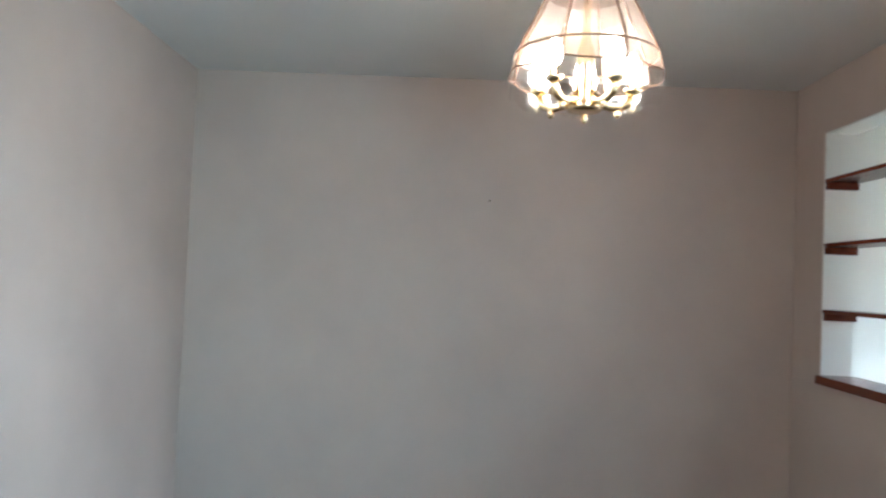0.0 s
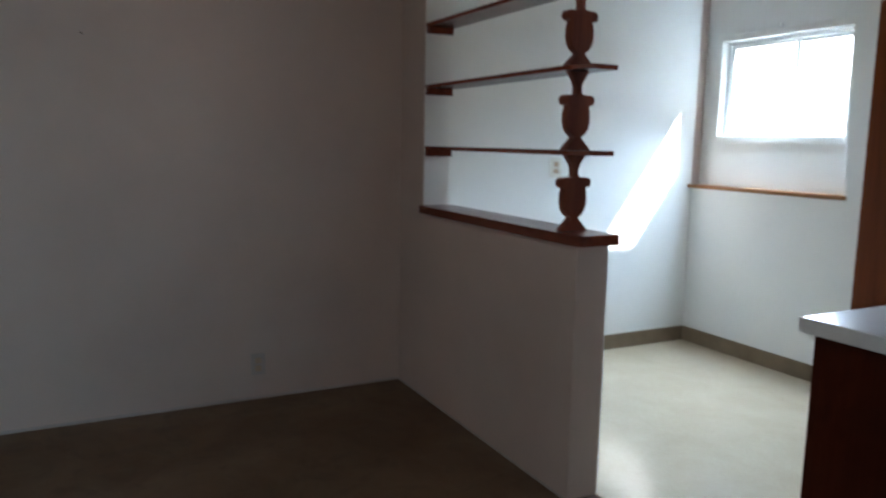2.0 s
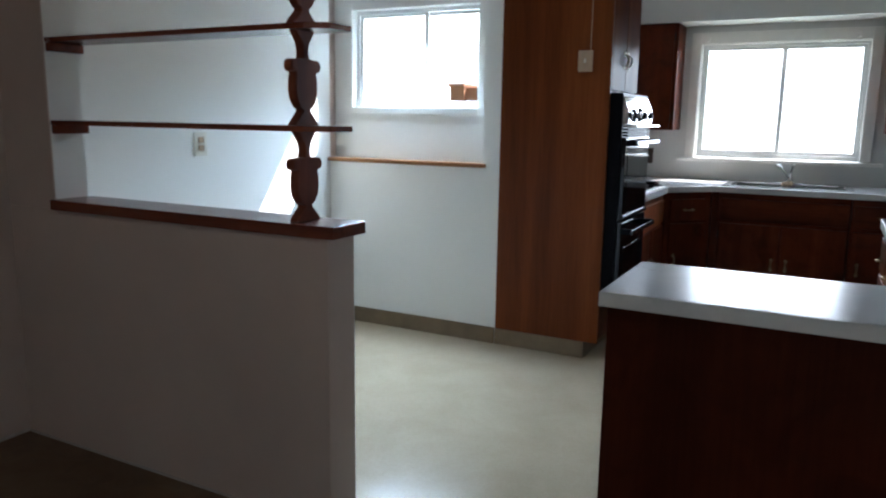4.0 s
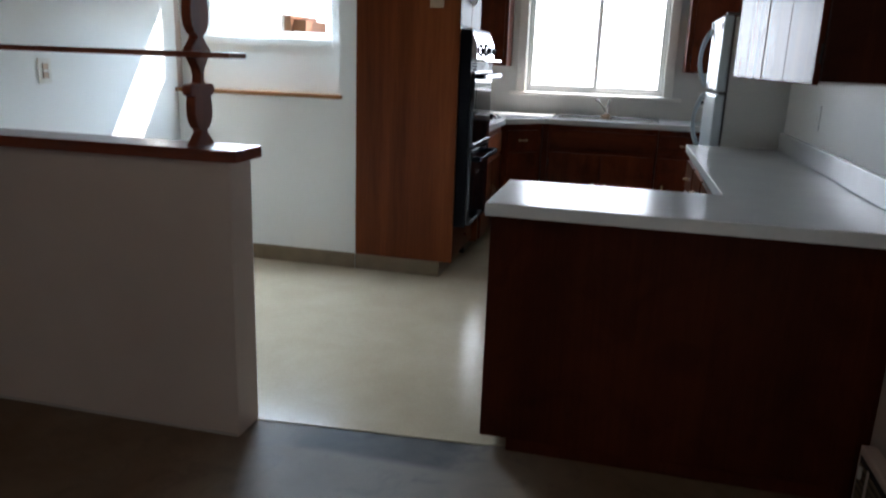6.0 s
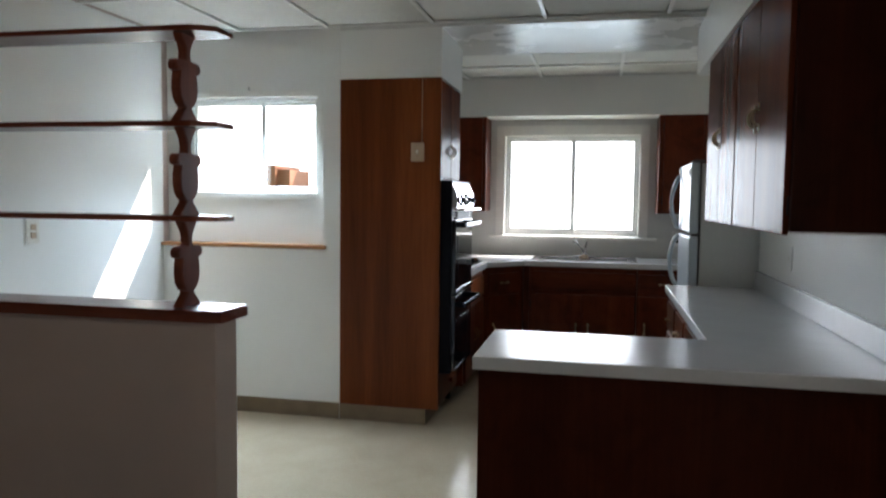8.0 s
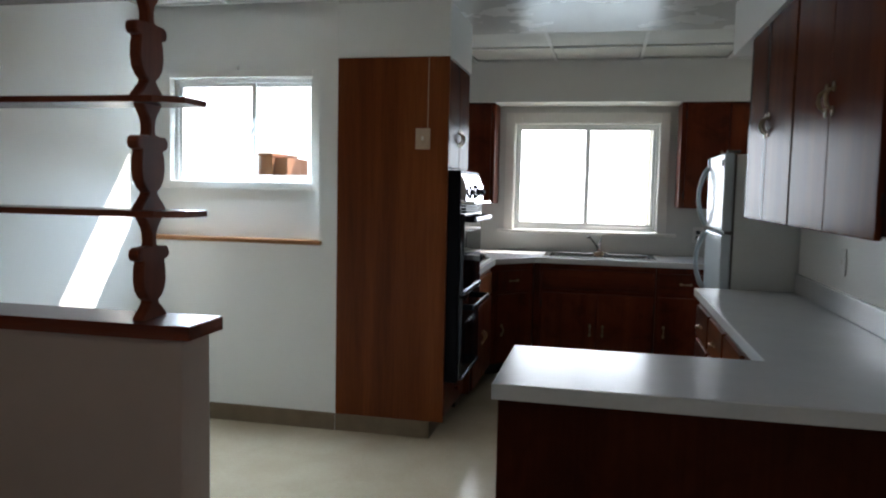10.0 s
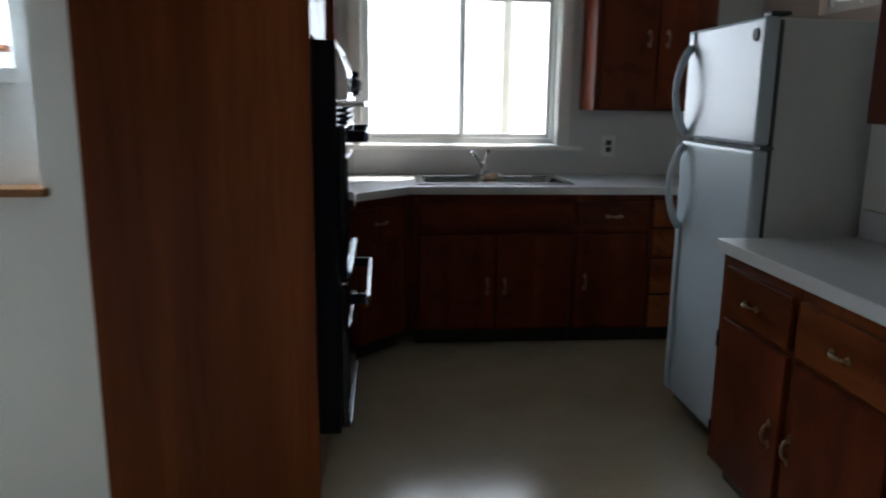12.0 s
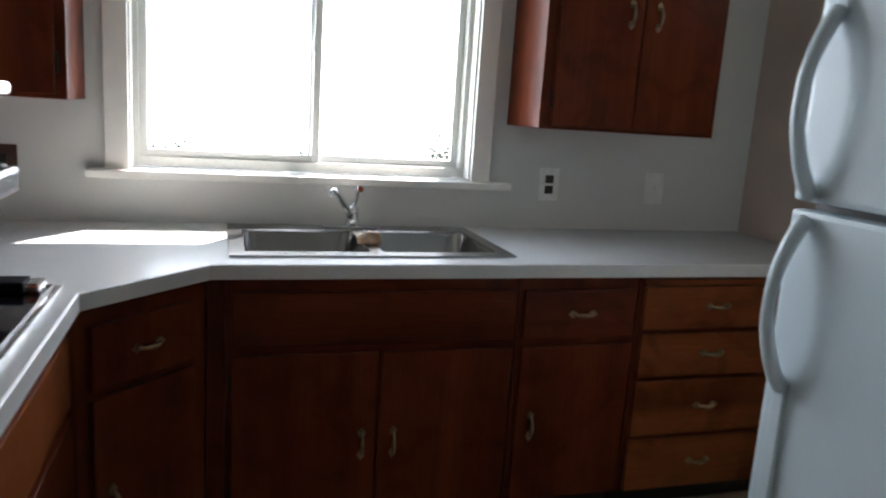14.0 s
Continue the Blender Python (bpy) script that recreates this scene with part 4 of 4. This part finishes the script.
# ---------- refrigerator ----------
fr = thing("refrigerator", (2.15, 2.8, 0.005), "white top-freezer refrigerator with bowed handles", "refrigerator")
part("body", boxes((1.8220, 2.524, 0.03, 2.52, 3.155, 1.650), bevel=0.008), M_FRSIDE, fr)
part("gasket", boxes((1.8130, 2.522, 0.09, 1.8215, 3.147, 1.645)), M_GASKET, fr)
part("kick_grille", boxes((1.8100, 2.522, 0.03, 1.8215, 3.147, 0.085), bevel=0.002), M_GASKET, fr)
for y in (2.56, 3.14):
    bm = bmesh.new()
    lathe(bm, 1.8800, y, [(0.02, 0.006), (0.02, 0.029)], 10)
    part("foot", bm, M_IRON, fr)
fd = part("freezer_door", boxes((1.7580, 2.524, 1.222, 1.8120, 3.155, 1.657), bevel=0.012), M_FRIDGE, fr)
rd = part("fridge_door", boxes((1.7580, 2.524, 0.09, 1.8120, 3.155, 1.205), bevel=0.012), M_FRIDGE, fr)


def bow(z0, z1):
    pts, rs = [], []
    for k in range(15):
        t = k / 14
        pts.append((1.7520 - 0.052 * math.sin(math.pi * t) ** 0.7, 3.100 + 0.012 * math.sin(math.pi * t), z0 + (z1 - z0) * t))
        rs.append(0.013 + 0.004 * abs(2 * t - 1))
    return tube(bmesh.new(), pts, rs, 10)


part("handle", bow(1.235, 1.590), M_FRIDGE, fd, "white bowed handle")
part("handle_plate", boxes((1.7480, 3.082, 1.585, 1.7585, 3.120, 1.645), bevel=0.004), M_FRIDGE, fd)
part("handle", bow(0.835, 1.190), M_FRIDGE, rd, "white bowed handle")
part("handle_strip", boxes((1.7460, 3.084, 0.10, 1.7585, 3.116, 0.838), bevel=0.004), M_FRIDGE, rd)
bm = bmesh.new()
tube(bm, [(1.7575, 2.582, 1.60), (1.7535, 2.582, 1.60)], 0.022, 18)
part("badge", bm, M_GASKET, fd, "round grey maker's badge")
part("hinge_cover", boxes((1.7700, 2.517, 1.6575, 1.8400, 2.572, 1.672), bevel=0.004), M_GASKET, fr)
part("hinge", boxes((1.7700, 2.508, 1.207, 1.8200, 2.557, 1.220), bevel=0.002), M_GASKET, fr)


# ---------- outlets, switches, vent ----------
def plate(name, face, u, z, mat, w, h, label, category, sockets, smat):
    b = face.at(u, z - h / 2)
    t = thing(name, tuple(b), label, category)
    part("plate", face.slab(u - w / 2, u + w / 2, z - h / 2, z + h / 2, 0.001, 0.007, 0.002), mat, t)
    for du, dz, sw_, sh in sockets:
        part("socket", face.slab(u + du - sw_ / 2, u + du + sw_ / 2, z + dz - sh / 2, z + dz + sh / 2, 0.0075, 0.0105, 0.0045 if sw_ > 0.02 else 0.002), smat, t)
    return t


duo = ((0, 0.021, 0.034, 0.032), (0, -0.021, 0.034, 0.032))
NF = Face((0, NY, 0), (1, 0, 0), (0, -1, 0))
WF = Face((WX + 0.012, 0, 0), (0, 1, 0), (1, 0, 0))
DF = Face((WX, 0, 0), (0, 1, 0), (1, 0, 0))
EF = Face((EX, 0, 0), (0, 1, 0), (-1, 0, 0))
plate("wall_outlet", NF, 1.888, 1.088, M_WPLASTIC, 0.085, 0.13, "white wall plate with black sockets above the counter", "outlet", duo, M_SOCKET)
plate("light_switch", NF, 2.370, 1.086, M_WPLASTIC, 0.085, 0.13, "white toggle switch plate above the counter", "switch", ((0, 0, 0.010, 0.024),), M_PLASTIC)
plate("wall_outlet", NF, -0.035, 1.09, M_BROWNP, 0.09, 0.13, "brown outlet plate beside the cooktop", "outlet", duo, M_SOCKET)
plate("wall_outlet", WF, 1.045, 1.225, M_PLASTIC, 0.085, 0.125, "ivory double outlet on the nook wall", "outlet", duo, M_BEIGE)
plate("wall_outlet", DF, -0.815, 0.19, M_PUTTY, 0.075, 0.115, "putty-coloured outlet low on the dining wall", "outlet", duo, M_BEIGE)
plate("light_switch", EF, 1.75, 1.14, M_WPLASTIC, 0.08, 0.12, "white switch plate on the kitchen wall", "switch", ((0, 0, 0.010, 0.024),), M_PLASTIC)

vent = thing("wall_register", (2.09, -0.04, 0.012), "painted steel heating register low on the wall", "vent")
VF = Face((2.10, 0, 0), (0, 1, 0), (-1, 0, 0))
part("frame", VF.slab(-0.20, 0.128, 0.006, 0.250, 0.001, 0.048, 0.008), M_DINING, vent)
part("backing", VF.slab(-0.175, 0.104, 0.030, 0.226, 0.0485, 0.0505, 0.001), M_IRON, vent)
for k in range(8):
    part("slat", VF.slab(-0.17, 0.087, 0.040 + 0.0225 * k, 0.050 + 0.0225 * k, 0.0508, 0.056, 0.001), M_BASE, vent)
part("divider", VF.slab(-0.004, 0.010, 0.031, 0.225, 0.0565, 0.060, 0.001), M_DINING, vent)
part("lever", VF.slab(0.05, 0.062, 0.170, 0.210, 0.0565, 0.066, 0.003), M_PLASTIC, vent)


bm = bmesh.new()
tube(bm, [(WX + 0.0005, -1.578, 1.832), (WX + 0.012, -1.578, 1.830)], [0.004, 0.005], 8)
solid("wall_nail", bm, M_IRON, (WX, -1.578, 1.827), "small dark nail in the painted plaster wall", "nail")


# ---------- chandelier ----------
CX, CY = 0.20, -1.40
ch = thing("chandelier", (CX, CY, 1.885), "lit brass chandelier under a panelled bent-glass shade", "chandelier")
N = 8
PROF = [(0.045, 2.335), (0.070, 2.30), (0.088, 2.26), (0.112, 2.21), (0.148, 2.138), (0.186, 2.058), (0.194, 2.036)]


def ring_pt(r, z, k, steps=1):
    a = 2 * math.pi * k / N + 0.354
    return Vector((CX + r * math.cos(a), CY + r * math.sin(a), z))


for k in range(N):
    for name, prof, mat in (("top_pane", PROF[:4], M_SHADET), ("side_pane", PROF[3:], M_SHADE)):
        bm = bmesh.new()
        cols = [[bm.verts.new(ring_pt(r, z, kk)) for r, z in prof] for kk in (k, k + 0.5, k + 1)]
        for a, b in zip(cols, cols[1:]):
            for i in range(len(prof) - 1):
                f = bm.faces.new((a[i], a[i + 1], b[i + 1], b[i]))
                f.smooth = True
        part(name, bm, mat, ch)
    def dip(t, z, d):
        return z - d * math.sin(math.pi * t)

    for name, (ra, za, da), (rb, zb, db), mat in (("band_pane", (0.1945, 2.035, 0.0), (0.207, 1.985, 0.010), M_SHADE), ("skirt_pane", (0.2075, 1.983, 0.010), (0.205, 1.935, 0.020), M_SHADEC)):
        bm = bmesh.new()
        up_ = [bm.verts.new(ring_pt(ra, dip(j / 6, za, da), k + j / 6)) for j in range(7)]
        lo_ = [bm.verts.new(ring_pt(rb, dip(j / 6, zb, db), k + j / 6)) for j in range(7)]
        for j in range(6):
            bm.faces.new((up_[j], up_[j + 1], lo_[j + 1], lo_[j])).smooth = True
        part(name, bm, mat, ch, "clear scalloped glass")
    bm = bmesh.new()
    tube(bm, [ring_pt(r + 0.001, z, k) for r, z in PROF] + [ring_pt(0.208, 1.984, k)], 0.0032, 5)
    tube(bm, [ring_pt(0.208, dip(j / 6, 1.984, 0.010), k + j / 6) for j in range(7)], 0.0022, 5)
    part("came", bm, M_CAME, ch)
bm = bmesh.new()
tube(bm, [ring_pt(0.195, 2.0355, k / 4) for k in range(4 * N + 1)], 0.003, 5, False)
part("rim_band", bm, M_CAME, ch)
bm = bmesh.new()
lathe(bm, CX, CY, [(0.012, 1.885), (0.045, 1.888), (0.05, 1.895), (0.042, 1.905), (0.030, 1.935), (0.032, 1.96), (0.026, 2.02), (0.022, 2.06), (0.012, 2.09), (0.010, 2.33), (0.05, 2.338), (0.03, 2.36), (0.008, 2.37)], 16)
part("stem", bm, M_BRASS, ch)
bm = bmesh.new()
for k in range(4):
    z = 2.372 + 0.020 * k
    ring = [(CX + (0.008 * math.cos(a) if k % 2 else 0), CY + (0 if k % 2 else 0.008 * math.cos(a)), z + 0.012 * math.sin(a)) for a in np.linspace(0, 2 * math.pi, 11)]
    tube(bm, ring, 0.002, 5, False)
lathe(bm, CX, CY, [(0.06, 2.469), (0.055, 2.455), (0.02, 2.445)], 16)
part("chain", bm, M_BRASS, ch)
for k in range(5):
    a = 2 * math.pi * k / 5 + 0.45
    dx, dy = math.cos(a), math.sin(a)
    arm = [(CX + dx * r, CY + dy * r, z) for r, z in ((0.03, 1.935), (0.06, 1.905), (0.095, 1.90), (0.125, 1.915), (0.133, 1.945))]
    bm = bmesh.new()
    tube(bm, arm, 0.011, 8)
    ex, ey = CX + dx * 0.133, CY + dy * 0.133
    lathe(bm, ex, ey, [(0.010, 1.94), (0.022, 1.948), (0.024, 1.956), (0.013, 1.960), (0.013, 1.985)], 12)
    lathe(bm, CX + dx * 0.095, CY + dy * 0.095, [(0.004, 1.874), (0.011, 1.882), (0.010, 1.894), (0.004, 1.899)], 10)
    am = part("arm", bm, M_BRASS, ch)
    bm = bmesh.new()
    lathe(bm, ex, ey, [(0.010, 1.9855), (0.019, 2.005), (0.021, 2.022), (0.014, 2.045), (0.005, 2.058)], 12)
    part("bulb", bm, M_BULB, am, "lit flame bulb")


# ---------- outdoors ----------
# Unseen roof; its overhang is added to trim the sun patch by the sink.
structure("roof_kitchen", boxes((-0.52, 2.40, 2.601, 3.1, 5.45, 2.81)), M_IRON, "unseen flat roof over the kitchen, added overhang trims the sun on the counter", "roof")
structure("roof_main", boxes((-2.0, -3.5, 2.601, 5.8, 2.395, 2.81)), M_IRON, "dark flat roof over dining room and nook", "roof")
structure("backdrop_sky", boxes((-16, 15.0, -0.3, 16, 15.1, 9.0)), glow("bright_hazy_sky", (0.95, 0.98, 1.0), 1.6), "bright hazy sky beyond the garden", "backdrop")
structure("ground", boxes((-60, -60, -0.4, 60, 60, -0.3)), M_GRASS, "dry lawn around the house", "ground")
sh = thing("garden_shed", (-4.2, 9.6, -0.3), "brown cedar shed seen through the nook window", "shed")
part("wall", boxes((-4.43, 9.35, -0.3, -4.17, 10.3, 1.90)), M_SHED, sh)
part("lean_to", boxes((-4.169, 9.45, -0.3, -3.95, 10.3, 1.88), bevel=0.01), M_SHED, sh, "darker lean-to wall")
part("roof", boxes((-4.46, 9.30, 1.901, -4.15, 10.36, 1.955), bevel=0.01), M_SHED, sh)
solid("porch_post", boxes((1.60, 7.0, -0.3, 1.68, 7.08, 2.6), bevel=0.008), M_POST, (1.64, 7.04, -0.3), "weathered pale post outside the kitchen window", "post")


def shrub(x, y, height, spread, seed):
    """A loose shrub: a few bent stems and a crown of small leaves."""
    rnd = random.Random(seed)
    sb = thing("shrub", (x, y, -0.3), "sunlit grey-green garden shrub beyond the kitchen window", "shrub", "garden shrubs")
    stems, leaves = bmesh.new(), bmesh.new()
    for k in range(7):
        a, lean = rnd.uniform(0, 2 * math.pi), rnd.uniform(0.3, 1.0) * spread
        tip = Vector((x + lean * math.cos(a), y + lean * math.sin(a), -0.3 + height * rnd.uniform(0.7, 1.0)))
        base = Vector((x + 0.05 * math.cos(a), y + 0.05 * math.sin(a), -0.3))
        mid = base.lerp(tip, 0.5) + Vector((0, 0, 0.12))
        tube(stems, [base, mid, tip], [0.018, 0.012, 0.004], 5)
        for _ in range(60):
            c = mid.lerp(tip, rnd.uniform(0.0, 1.05)) + Vector((rnd.gauss(0, 0.11), rnd.gauss(0, 0.11), rnd.gauss(0, 0.08)))
            u = Vector((rnd.uniform(-1, 1), rnd.uniform(-1, 1), rnd.uniform(-0.4, 0.8))).normalized()
            w = u.orthogonal().normalized() * 0.018
            u = u * rnd.uniform(0.035, 0.06)
            leaves.faces.new([leaves.verts.new(p) for p in (c - u, c + w, c + u, c - w)])
    part("stems", stems, M_SHED, sb)
    part("crown", leaves, M_LEAF, sb, "loose crown of small leaves")


shrub(0.10, 11.5, 1.14, 0.45, 3)
shrub(1.95, 11.8, 1.06, 0.35, 5)
shrub(3.55, 11.5, 1.36, 0.5, 8)
